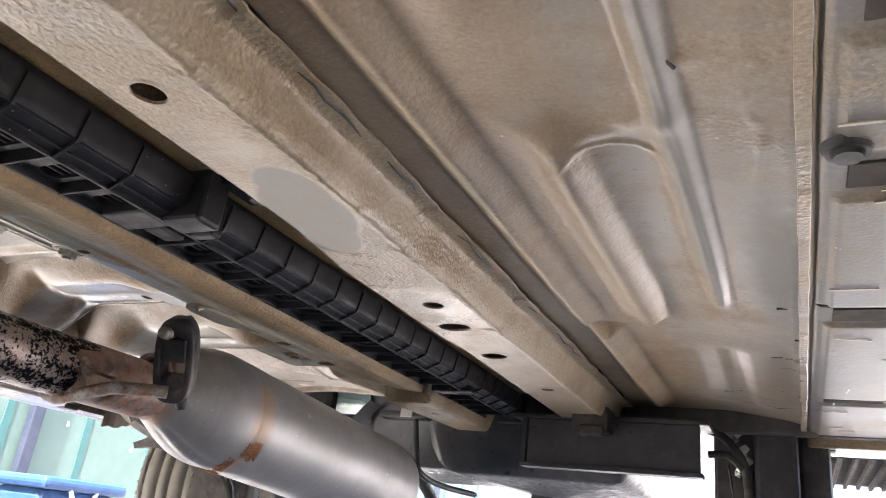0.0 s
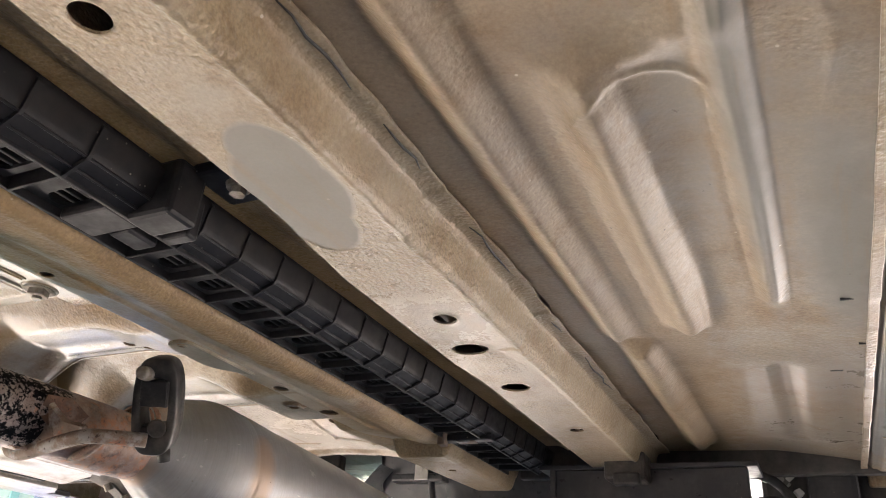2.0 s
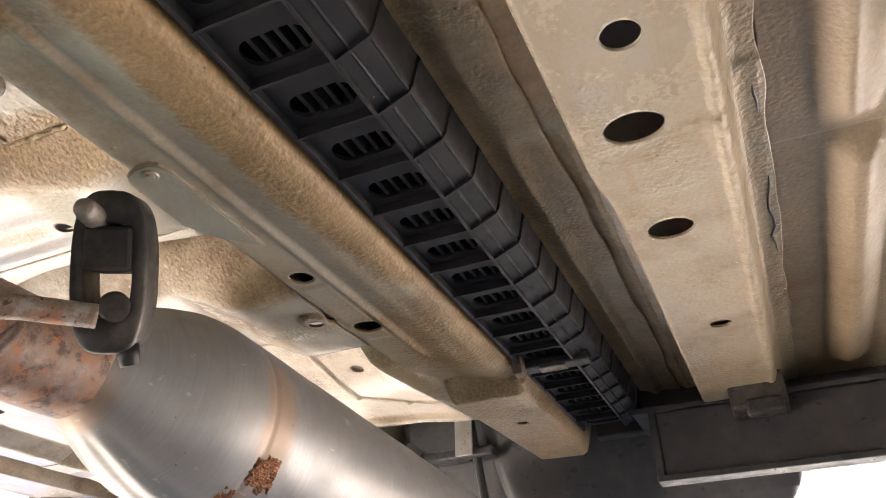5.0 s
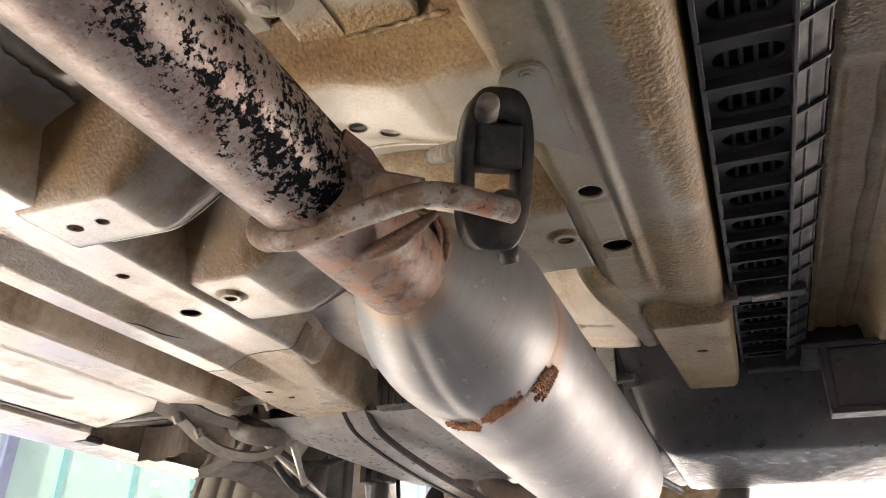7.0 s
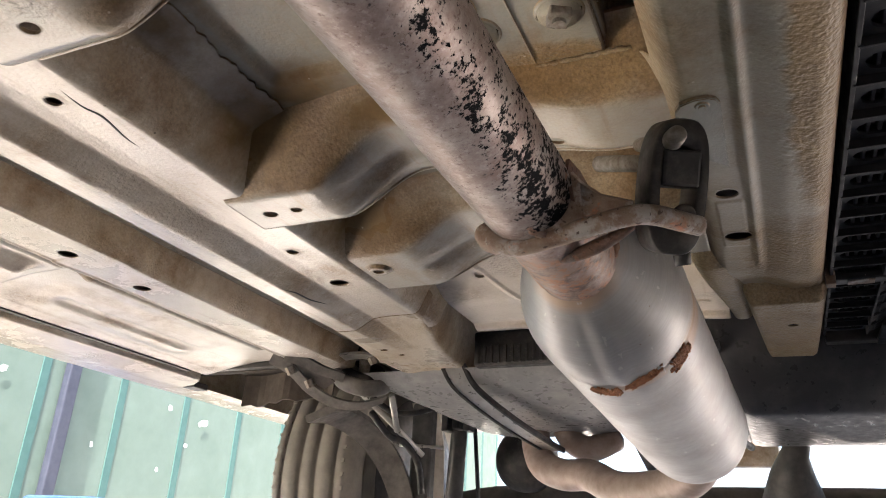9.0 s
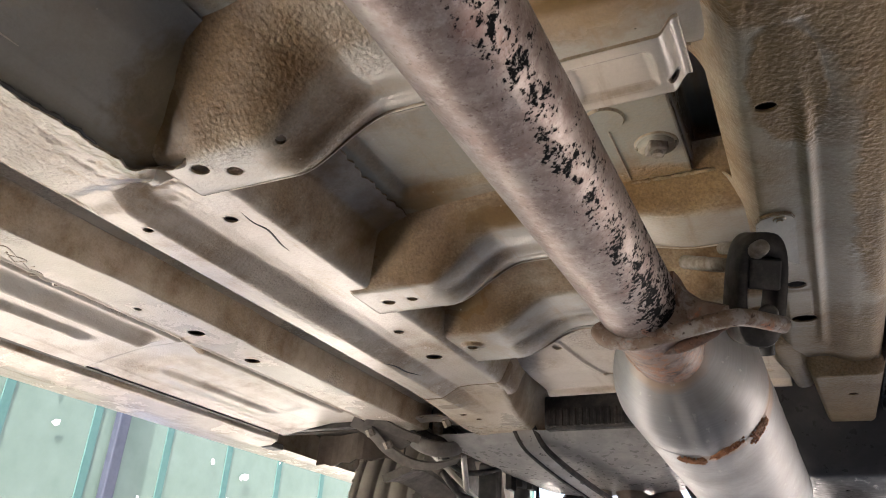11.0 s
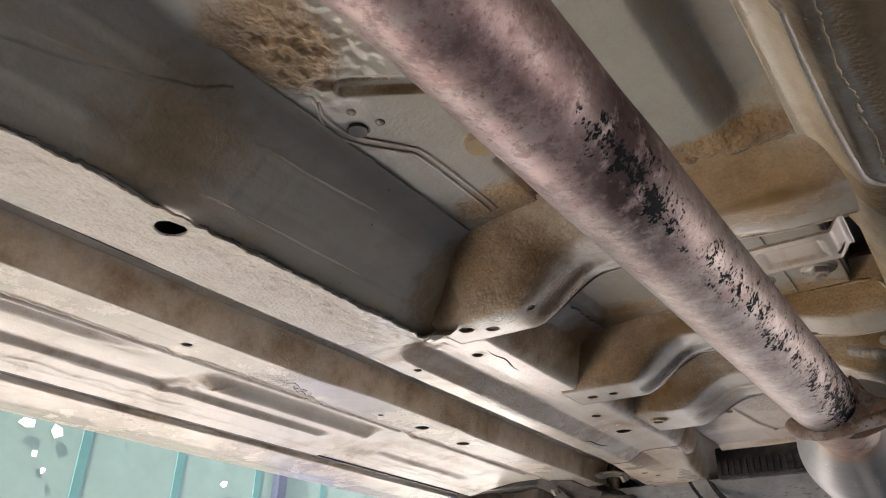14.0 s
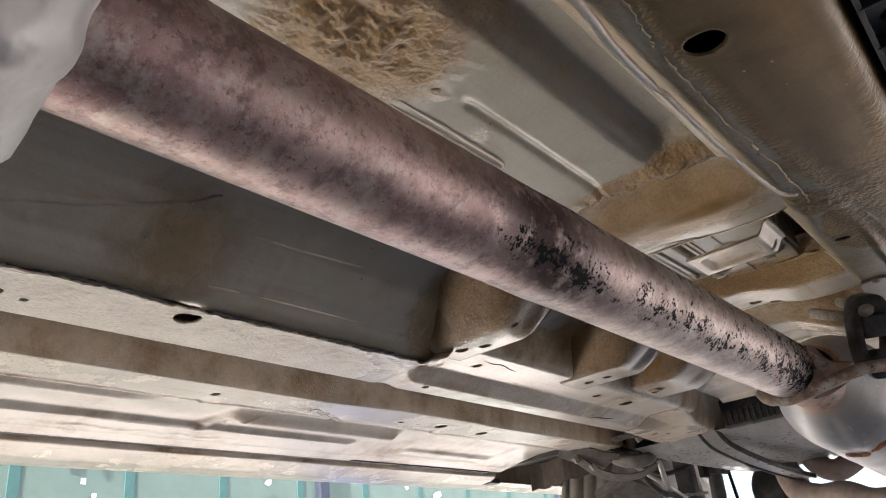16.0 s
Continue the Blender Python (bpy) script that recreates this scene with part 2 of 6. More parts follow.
    m.put("Metallic", m.ramp(m.most(flake, rust, scorch), (0.0, 0.64), (1.0, 0.0)))
    m.put("Roughness", m.ramp(m.math("ADD", m.math("MULTIPLY", mid, 0.7), m.math("MULTIPLY", m.most(rust, flake), 0.45)), (0.2, 0.40), (0.8, 0.60)))
    m.put("Specular IOR Level", m.ramp(m.most(flake, scorch), (0.0, 0.45), (1.0, 0.03)))
    m.bump(m.math("ADD", m.math("MULTIPLY", flake, 0.5), m.math("MULTIPLY", fine, 0.5)), 0.0006)
    return m.m


def brushed():
    """Silver resonator sheet: rolled marks round the can, grey grime, fine specks and a few scratches."""
    m = Mat("brushed_silver_steel", 0.3, 0.9)
    rings = m.noise(6, 6, 0.75, (3.0, 95.0, 3.0))
    hair = m.noise(8, 4, 0.7, (4.0, 320.0, 4.0))
    along = m.noise(9, 5, 0.7, (7.0, 0.8, 7.0))
    grime = m.ramp(m.noise(16, 6, 0.7), (0.42, 0.0), (0.75, 0.75))
    col = m.mix(m.ramp(rings, (0.3, 0.0), (0.7, 1.0)), rgb(0.34, 0.34, 0.345), rgb(0.275, 0.275, 0.28))
    col = m.mix(m.ramp(along, (0.45, 0.0), (0.70, 0.55)), col, rgb(0.34, 0.325, 0.30))
    col = m.mix(grime, col, rgb(0.24, 0.225, 0.21))
    near_rust = m.most(m.spot(0.158, 0.78, 0.012, 0.020, 0.6), m.spot(0.115, 0.78, 0.03, 0.010, 0.6), m.spot(0.092, 0.675, 0.04, 0.012, 0.6))
    col = m.mix(m.math("MULTIPLY", near_rust, 0.6), col, rgb(0.40, 0.25, 0.14))
    specks = m.ramp(m.voronoi(95), (0.05, 1.0), (0.075, 0.0))
    col = m.mix(m.math("MULTIPLY", specks, m.ramp(m.noise(20, 3), (0.52, 0.0), (0.60, 0.8))), col, rgb(0.16, 0.10, 0.07))
    nicks = m.ramp(m.noise(130, 3, 0.6, (1.0, 0.35, 1.0)), (0.67, 0.0), (0.71, 0.5))
    col = m.mix(nicks, col, rgb(0.52, 0.50, 0.48))
    m.put("Base Color", col)
    m.put("Metallic", m.ramp(m.most(grime, near_rust), (0.0, 0.5), (1.0, 0.2)))
    m.put("Roughness", m.ramp(m.math("ADD", grime, m.math("MULTIPLY", rings, 0.4)), (0.1, 0.42), (1.0, 0.62)))
    m.bump(m.math("ADD", m.math("ADD", m.math("MULTIPLY", rings, 0.13), m.math("MULTIPLY", hair, 0.03)), m.math("MULTIPLY", m.noise(25, 2), 0.9)), 0.0010)
    return m.m


def rusty(name, a=(0.15, 0.055, 0.025), b=(0.40, 0.20, 0.10), scale=90, grey=0.0):
    """Rust in two tones with dark pits; grey: how much bare grey metal shows."""
    m = Mat(name, 0.75, 0.15)
    n = m.noise(scale, 7, 0.75)
    col = m.mix(m.ramp(n, (0.35, 0.0), (0.62, 1.0)), rgb(*a), rgb(*b))
    col = m.mix(m.ramp(m.noise(scale * 0.6, 6, 0.7), (0.52, 0.0), (0.62, grey)), col, rgb(0.36, 0.34, 0.32))
    col = m.mix(m.ramp(m.noise(scale * 0.8, 5, 0.7, None, 0.5), (0.60, 0.0), (0.70, 0.7)), col, rgb(0.40, 0.115, 0.03))
    col = m.mix(m.ramp(m.noise(scale * 4, 4), (0.6, 0.0), (0.68, 0.85)), col, rgb(0.05, 0.025, 0.018))
    m.put("Base Color", col)
    m.put("Roughness", m.ramp(n, (0.3, 0.5), (0.7, 0.85)))
    m.bump(m.noise(scale * 4, 4, 0.7), 0.0006)
    return m.m


# left paints paler than the right: cleaner, with the left's stronger light painted in
paint_pan = steel_paint("dusty_floor_paint", 0.62, 0.35, [(0.54, 0.45, 0.085, 1.1, 0.3), (0.645, 0.60, 0.012, 0.2)], c1=rgb(0.27, 0.246, 0.213), c2=rgb(0.225, 0.197, 0.160), stain=0.3, lump=0.75, upright_tint=0.15, rough=0.27,
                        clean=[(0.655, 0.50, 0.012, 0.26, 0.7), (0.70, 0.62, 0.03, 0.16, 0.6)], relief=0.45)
paint_pan_left = steel_paint("pale_lit_floor_paint", 0.18, 0.12, rough=0.28, c1=rgb(0.68, 0.64, 0.58), c2=rgb(0.60, 0.56, 0.495))
paint_rail_left = steel_paint("pale_lit_rail_paint", 0.22, 0.2, upright_tint=0.45, rough=0.24, c1=rgb(0.60, 0.555, 0.485), c2=rgb(0.51, 0.455, 0.375))
paint_rail = steel_paint("rail_paint", 0.8, 0.45, [(0.470, 0.15, 0.012, 0.30), (0.470, 0.85, 0.010, 0.5), (0.482, 0.4, 0.010, 0.9)], c1=rgb(0.37, 0.33, 0.27), c2=rgb(0.32, 0.27, 0.20), stain=0.25, lump=0.9, upright_tint=0.15, clean=[(0.440, 0.408, 0.022, 0.036, 0.12, 0.06), (0.433, 0.432, 0.030, 0.044, 0.12, 0.06), (0.424, 0.460, 0.024, 0.044, 0.12, 0.06)], muck=(rgb(0.40, 0.33, 0.20), rgb(0.33, 0.26, 0.15)))
# next four: patches paint shade into bays and corners, one a rusty fold
paint_tunnel = steel_paint("tunnel_paint", 0.12, 0.0, rough=0.14, spots= [(0.055, 0.045, 0.06, 0.075), (-0.085, 0.070, 0.045, 0.05), (-0.05, 0.30, 0.07, 0.03), (0.095, 0.316, 0.075, 0.017), (0.09, 0.60, 0.07, 0.03)], c1=rgb(0.38, 0.37, 0.315), c2=rgb(0.325, 0.312, 0.262), lump=1.1, wax_shade=[(-0.09, 0.715, 0.06, 0.040, 0.7, 0.3), (-0.09, 0.575, 0.06, 0.035, 0.7, 0.3), (-0.09, 0.45, 0.05, 0.025, 0.7, 0.3)])
paint_member = steel_paint("cross_member_paint", 0.16, 0.05, [(0.09, 0.362, 0.09, 0.048, 0.3), (0.10, 0.60, 0.09, 0.022, 0.4), (-0.125, 0.335, 0.045, 0.028, 0.5), (-0.13, 0.597, 0.04, 0.022, 0.5), (-0.13, 0.742, 0.04, 0.022, 0.5)], stain=0.72, lump=0.45, upright_tint=1.0, wax_shade=[(-0.168, 0.345, 0.030, 0.045, 0.7, 0.3), (-0.150, 0.590, 0.050, 0.026, 0.7, 0.3), (-0.130, 0.745, 0.050, 0.026, 0.7, 0.3), (0.11, 0.372, 0.06, 0.009, 0.6, 0.3), (-0.03, 0.60, 0.05, 0.016, 0.7, 0.3)], rough=0.15, c1=rgb(0.46, 0.435, 0.38), c2=rgb(0.39, 0.36, 0.305))
paint_wall = steel_paint("tunnel_wall_paint", 0.05, 0.05, [(-0.165, 0.070, 0.055, 0.055, 0.7), (-0.16, -0.22, 0.05, 0.06), (-0.15, 0.355, 0.05, 0.045)], c1=rgb(0.375, 0.355, 0.31), c2=rgb(0.31, 0.292, 0.25), rough=0.15, stain=0.8, lump=0.3, upright_tint=0.1, muck=(rgb(0.25, 0.185, 0.085), rgb(0.15, 0.108, 0.05)), wax_shade=[(-0.15, 0.378, 0.06, 0.035, 0.7, 0.3)])
paint_left = steel_paint("grey_rail_paint", 0.12, 0.05, [(-0.25, 0.13, 0.085, 0.245, 0.2, 0.15), (-0.235, 0.62, 0.02, 0.14, 0.5)], upright_tint=0.7, rough=0.16, c1=rgb(0.61, 0.565, 0.50), c2=rgb(0.52, 0.47, 0.40), stain=0.35, lump=0.9, muck=(rgb(0.66, 0.60, 0.52), rgb(0.52, 0.46, 0.38)), wax_shade=[(-0.135, 0.580, 0.040, 0.060, 0.7, 0.3), (-0.130, 0.740, 0.045, 0.050, 0.7, 0.3), (-0.130, 0.460, 0.030, 0.050, 0.7, 0.3), (-0.205, 0.385, 0.022, 0.026, 0.7, 0.3)])
paint_chan = steel_paint("channel_paint", 0.5, 0.0, rough=0.27, spots=[(0.243, 0.08, 0.0555, 0.40, 0.08, 0.08), (0.203, 0.455, 0.022, 0.062, 0.15, 0.2), (0.266, 0.58, 0.034, 0.23, 0.2, 0.2), (0.245, 0.90, 0.065, 0.13, 0.5, 0.3), (0.19, 0.375, 0.05, 0.03, 0.3)], c1=rgb(0.39, 0.36, 0.29), c2=rgb(0.33, 0.30, 0.235), lump=0.9, muck=(rgb(0.36, 0.24, 0.105), rgb(0.23, 0.145, 0.058)), relief=0.85, wax_shade=[(0.229, 0.06, 0.038, 0.33, 0.2, 0.12)])
paint_coat = steel_paint("coated_paint", 0.85, 0.7, c1=rgb(0.58, 0.45, 0.27), c2=rgb(0.48, 0.35, 0.19))
paint_skirt = steel_paint("pale_skirt_paint", 0.1, 0.15, c1=rgb(0.66, 0.60, 0.52), c2=rgb(0.58, 0.52, 0.44))
black_plastic = dusted_black("black_plastic", 0.36, 0.4, (0.032, 0.032, 0.035), (0.13, 0.12, 0.115))
liner_dust = plain("mud_dusted_liner", (0.028, 0.023, 0.018), (0.075, 0.058, 0.042), 40, 0.88, 0, 0.0004, 200)
duct_black = dusted_black("duct_plastic", 0.48, 0.16, (0.014, 0.014, 0.016), (0.12, 0.11, 0.10), 0.24)
tank_black = dusted_black("tank_plastic", 0.30, 0.7, (0.25, 0.245, 0.24), (0.46, 0.44, 0.42))
tank_dark = dusted_black("dark_tank_plastic", 0.33, 0.5, (0.055, 0.055, 0.06), (0.14, 0.135, 0.13))
rubber = dusted_black("black_rubber", 0.45, 0.75, (0.022, 0.021, 0.020), (0.15, 0.13, 0.11))
low_bounce_mat = plain("low_bounce_dark", (0.06, 0.057, 0.053), (0.09, 0.085, 0.079), 3, 0.9, 0, 0.003, 80)
ground_mat = plain("sandy_concrete_ground", (0.52, 0.46, 0.39), (0.62, 0.55, 0.475), 2.5, 0.85, 0, 0.002, 60)
teal_mat = plain("teal_sheet_paint", (0.085, 0.125, 0.095), (0.105, 0.145, 0.115), 3, 0.7)
teal_dark = plain("dark_teal_seam", (0.03, 0.085, 0.072), (0.04, 0.10, 0.085), 8, 0.7)
post_mat = plain("dark_post", (0.018, 0.022, 0.036), (0.03, 0.034, 0.05), 8, 0.6)
white_mat = plain("white_surface", (0.60, 0.62, 0.60), (0.70, 0.70, 0.68), 12, 0.6)
blue_mat = plain("blue_plastic", (0.02, 0.05, 0.12), (0.025, 0.06, 0.15), 10, 0.5)
sealant_mat = plain("tan_sealant", (0.46, 0.36, 0.23), (0.33, 0.24, 0.13), 120, 0.5)
pipe_mat = pipe_steel()
steel_mat = brushed()
rust_mat = rusty("flaking_rust", (0.17, 0.062, 0.026), (0.40, 0.185, 0.085), 150)
rod_mat = rusty("rusted_rod", (0.15, 0.09, 0.058), (0.26, 0.20, 0.155), 70, 0.85)
bead_mat = rusty("weld_rust", (0.22, 0.10, 0.06), (0.42, 0.27, 0.20), 120, 0.3)
bolt_mat = plain("zinc_bolt", (0.36, 0.33, 0.29), (0.18, 0.14, 0.10), 160, 0.6, 0.4)
scale_mat = rusty("dark_scale", (0.05, 0.03, 0.022), (0.17, 0.095, 0.06), 80, 0.2)
bright_mat = plain("bare_steel_tab", (0.55, 0.54, 0.50), (0.42, 0.40, 0.35), 50, 0.3, 0.5)
strap_mat = plain("strap_steel", (0.60, 0.58, 0.55), (0.45, 0.42, 0.38), 40, 0.35, 0.6)
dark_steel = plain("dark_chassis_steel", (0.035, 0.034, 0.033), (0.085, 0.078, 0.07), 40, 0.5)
arm_mat = plain("dusty_arm_steel", (0.20, 0.18, 0.155), (0.09, 0.08, 0.07), 40, 0.45)
tyre_mat = plain("dusty_tyre_rubber", (0.30, 0.27, 0.235), (0.40, 0.36, 0.30), 30, 0.85)
wall_grey = plain("light_block_grey", (0.04, 0.039, 0.037), (0.065, 0.062, 0.058), 2, 0.9)
rim_mat = plain("wheel_steel", (0.25, 0.25, 0.25), (0.35, 0.35, 0.34), 30, 0.4, 0.6)
can_mat = plain("heat_shield_alu", (0.34, 0.335, 0.325), (0.43, 0.42, 0.405), 30, 0.5, 0.35, 0.003, 45)


# ---- mesh helpers ----
def mesh_ob(name, verts, faces, mat, parent=None, label="", smooth=True):
    me = bpy.data.meshes.new(name)
    me.from_pydata(verts, [], faces)
    me.materials.append(mat)
    if smooth:
        me.polygons.foreach_set("use_smooth", np.ones(len(me.polygons), dtype=bool))
    me.update()
    ob = new(name, me)
    if parent:
        ob.parent = parent
    return tagged(ob, label)


def part(name, bm, mat, parent=None, label="", smooth=False):
    me = bpy.data.meshes.new(name)
    bmesh.ops.recalc_face_normals(bm, faces=bm.faces)
    bm.to_mesh(me)
    bm.free()
    me.materials.append(mat)
    if smooth:
        me.polygons.foreach_set("use_smooth", np.ones(len(me.polygons), dtype=bool))
    ob = new(name, me)
    if parent:
        ob.parent = parent
    return tagged(ob, label)


def thing(name, label, category, group="", kind=""):
    return tagged(new(name), label, category, group, kind)


def smooth_table(pts, r, lo=None, hi=None):
    """A polyline z(u) with its corners rounded over about r; returns a function for arrays."""
    pts = sorted(pts)
    u = np.linspace(pts[0][0] - 0.02, pts[-1][0] + 0.02, 1600)
    z = np.interp(u, [p[0] for p in pts], [p[1] for p in pts])
    k = max(1, int(r / (u[1] - u[0])))
    for _ in range(2):
        zp = np.pad(z, k, mode="edge")
        z = np.convolve(zp, np.ones(2 * k + 1) / (2 * k + 1), mode="valid")
    return lambda v: np.interp(v, u, z)


def step(v, a, b):
    t = np.clip((v - a) / (b - a), 0, 1)
    return t * t * (3 - 2 * t)


def band(v, a, b, s):
    return step(v, a - s, a + s) * (1 - step(v, b - s, b + s))


def sheet(name, xl, xr, nx, y0, y1, ny, zf, mat, parent, holes=(), thick=0.0016, label="", rim=0.0):
    """Pressed sheet metal: a grid between the edges xl(y), xr(y) with the height zf(x, y), real round holes (x, y, rx, ry)
    and turned-up edges of the sheet's thickness."""
    fx = (lambda f: f if callable(f) else (lambda y: np.full_like(y, f)))
    y = np.linspace(y0, y1, ny)
    u = np.linspace(0, 1, nx)
    L, Rr = fx(xl)(y), fx(xr)(y)
    X = L[:, None] + (Rr - L)[:, None] * u[None, :]
    Y = np.repeat(y[:, None], nx, 1)
    keep = np.ones((ny - 1, nx - 1), bool)
    cx, cy = (X[:-1, :-1] + X[1:, 1:]) / 2, (Y[:-1, :-1] + Y[1:, 1:]) / 2
    dz = np.zeros_like(X)
    for hx, hy, rx, ry in holes:
        d = np.hypot((X - hx) / rx, (Y - hy) / ry)
        gone = np.hypot((cx - hx) / rx, (cy - hy) / ry) <= 1.0
        keep &= ~gone
        pad = np.pad(gone, 1)
        n4 = pad[:-1, :-1].astype(int) + pad[1:, :-1] + pad[:-1, 1:] + pad[1:, 1:]
        edge = (n4 > 0) & (n4 < 4)
        s = np.where(edge, 1 / np.maximum(d, 1e-6), 1.0)
        X, Y = np.where(edge, hx + (X - hx) * s, X), np.where(edge, hy + (Y - hy) * s, Y)
        if rim:
            dz -= rim * np.exp(-((np.maximum(d, 1) - 1) * min(rx, ry) / 0.003) ** 2)
    Z = zf(X, Y) + dz
    V = np.stack([X, Y, Z], -1).reshape(-1, 3)
    idx = np.arange(nx * ny).reshape(ny, nx)
    q = np.stack([idx[:-1, :-1], idx[1:, :-1], idx[1:, 1:], idx[:-1, 1:]], -1)[keep]
    e = np.concatenate([q[:, [0, 1]], q[:, [1, 2]], q[:, [2, 3]], q[:, [3, 0]]])
    key = np.sort(e, 1)
    key = key[:, 0].astype(np.int64) * (nx * ny) + key[:, 1]
    _, first, cnt = np.unique(key, return_index=True, return_counts=True)
    be = e[first[cnt == 1]]
    bv = np.unique(be)
    up = np.full(nx * ny, -1)
    up[bv] = nx * ny + np.arange(len(bv))
    V = np.concatenate([V, V[bv] + [0, 0, thick]])
    q2 = np.stack([be[:, 1], be[:, 0], up[be[:, 0]], up[be[:, 1]]], -1)
    F = np.concatenate([q, q2])
    me = bpy.data.meshes.new(name)
    me.vertices.add(len(V))
    me.vertices.foreach_set("co", V.astype(np.float32).ravel())
    me.loops.add(len(F) * 4)
    me.loops.foreach_set("vertex_index", F.astype(np.int32).ravel())
    me.polygons.add(len(F))
    me.polygons.foreach_set("loop_start", np.arange(0, len(F) * 4, 4, dtype=np.int32))
    me.update(calc_edges=True)
    me.validate()
    sm = np.ones(len(F), bool)
    sm[len(q):] = False
    me.polygons.foreach_set("use_smooth", sm)
    me.materials.append(mat)
    ob = new(name, me)
    ob.parent = parent
    return tagged(ob, label)


def tube(name, pts, radii, mat, parent=None, label="", seg=40, caps=True):
    """A round tube along points with a radius at each, as one mesh."""
    P = [Vector(p) for p in pts]
    verts, faces = [], []
    ref = Vector((0, 0, 1))
    for i, p in enumerate(P):
        d = (P[min(i + 1, len(P) - 1)] - P[max(i - 1, 0)]).normalized()
        if abs(d.dot(ref)) > 0.95:
            ref = Vector((1, 0, 0))
        a = d.cross(ref).normalized()
        b = d.cross(a)
        r = radii[i] if isinstance(radii, (list, tuple)) else radii
        for k in range(seg):
            t = 2 * math.pi * k / seg
            verts.append(p + (a * math.cos(t) + b * math.sin(t)) * r)
    for i in range(len(P) - 1):
        for k in range(seg):
            k2 = (k + 1) % seg
            faces.append((i * seg + k, i * seg + k2, (i + 1) * seg + k2, (i + 1) * seg + k))
    if caps:
        faces.append(tuple(range(seg - 1, -1, -1)))
        faces.append(tuple((len(P) - 1) * seg + k for k in range(seg)))
    ob = mesh_ob(name, verts, faces, mat, parent, label)
    return ob


def curve_pts(pts, n=8):
    """Catmull-Rom points through pts."""
    P = [Vector(p) for p in pts]
    P = [P[0] * 2 - P[1]] + P + [P[-1] * 2 - P[-2]]
    out = []
    for i in range(1, len(P) - 2):
        for k in range(n):
            t = k / n
            a, b, c, d = P[i - 1], P[i], P[i + 1], P[i + 2]
            out.append(0.5 * ((2 * b) + (c - a) * t + (2 * a - 5 * b + 4 * c - d) * t * t + (3 * b - a - 3 * c + d) * t ** 3))
    out.append(P[-2])
    return out


def box_bm(bm, x0, x1, y0, y1, z0, z1, bevel=0.0, m=None):
    r = bmesh.ops.create_cube(bm, size=1.0, matrix=Matrix.Translation(((x0 + x1) / 2, (y0 + y1) / 2, (z0 + z1) / 2)) @ Matrix.Diagonal((x1 - x0, y1 - y0, z1 - z0, 1)))
    vs = r["verts"]
    if bevel:
        es = list({e for v in vs for e in v.link_edges})
        r2 = bmesh.ops.bevel(bm, geom=es, offset=bevel, segments=2, affect="EDGES", profile=0.5)
        vs = list({v for f in r2["faces"] for v in f.verts} | {v for v in vs if v.is_valid})
    if m is not None:
        bmesh.ops.transform(bm, matrix=m, verts=vs)
    return bm


def box(name, x0, x1, y0, y1, z0, z1, mat, parent=None, bevel=0.002, label="", m=None):
    return part(name, box_bm(bmesh.new(), x0, x1, y0, y1, z0, z1, bevel, m), mat, parent, label)


# ---- ground ----
Y0, Y1 = -0.34, 1.20
bm = bmesh.new()
bmesh.ops.create_grid(bm, x_segments=2, y_segments=2, size=300)
tagged(part("ground", bm, ground_mat), "pale grey concrete yard ground in sunlight", "ground", kind="structure")
# unseen dark strip, added to cut the light bounced up from below
bm = bmesh.new()
box_bm(bm, -2.1, 3.1, -6.4, 8.0, -0.05, 0.012, 0.01)
tagged(part("dark_floor_strip", bm, low_bounce_mat), "dark unseen ground strip under the lifted car, added to cut bounced light", "floor", kind="structure")

# unseen roof and walls, added to shade the ground and block side light
tagged(box("ceiling", -1.7, 2.9, -7.3, 2.3, 3.3, 3.4, wall_grey), "plain dark unseen roof added to shade the ground under the car", "ceiling", kind="structure")
for nm, b in (("light_block_east", (3.7, 3.9, -7.4, 2.9, 0, 3.3)), ("light_block_south", (-4.0, 3.9, -7.6, -7.4, 0, 3.3))):
    tagged(box(nm, *b, wall_grey), "plain dark grey unseen wall added to block side light", "wall", kind="structure")


def wavy(base, amp, seed, f=22.0):
    return lambda y: np.array([base + amp * noise.noise((v * f, seed, 0.3)) for v in np.atleast_1d(y)])


def lumps(X, Y, f, seed, octaves=2):
    """Smooth random relief in -1..1 with about f lumps a metre."""
    out, amp, tot = np.zeros_like(X), 1.0, 0.0
    for o in range(octaves):
        g = np.random.RandomState(seed + o).rand(64, 64)
        u, v = X * f + 31.7 * (seed % 7) + 400, Y * f + 17.3 * (seed % 5) + 400
        i, j = np.floor(u).astype(int), np.floor(v).astype(int)
        a, b = u - i, v - j
        a, b = a * a * (3 - 2 * a), b * b * (3 - 2 * b)
        q = lambda di, dj: g[(i + di) % 64, (j + dj) % 64]
        out = out + amp * ((q(0, 0) * (1 - a) + q(1, 0) * a) * (1 - b) + (q(0, 1) * (1 - a) + q(1, 1) * a) * b)
        tot += amp
        amp, f = amp * 0.5, f * 2.1
    return out / tot * 2 - 1


def groove(X, Y, xa, ya, xb, yb, w, d):
    """A straight bead from a to b, d deep (minus: raised towards the ground)."""
    L2 = (xb - xa) ** 2 + (yb - ya) ** 2
    t = np.clip(((X - xa) * (xb - xa) + (Y - ya) * (yb - ya)) / L2, 0, 1)
    dd = np.hypot(X - xa - t * (xb - xa), Y - ya - t * (yb - ya))
    return d * (1 - step(dd, w * 0.4, w))


# ---- car underbody ----
body = thing("car_underbody", "dusty beige-grey pressed steel underbody of a lifted car", "car underbody")
pan_x = smooth_table([(0.470, 1.783), (0.62, 1.780), (0.69, 1.769), (0.722, 1.762), (0.74, 1.760)], 0.010)


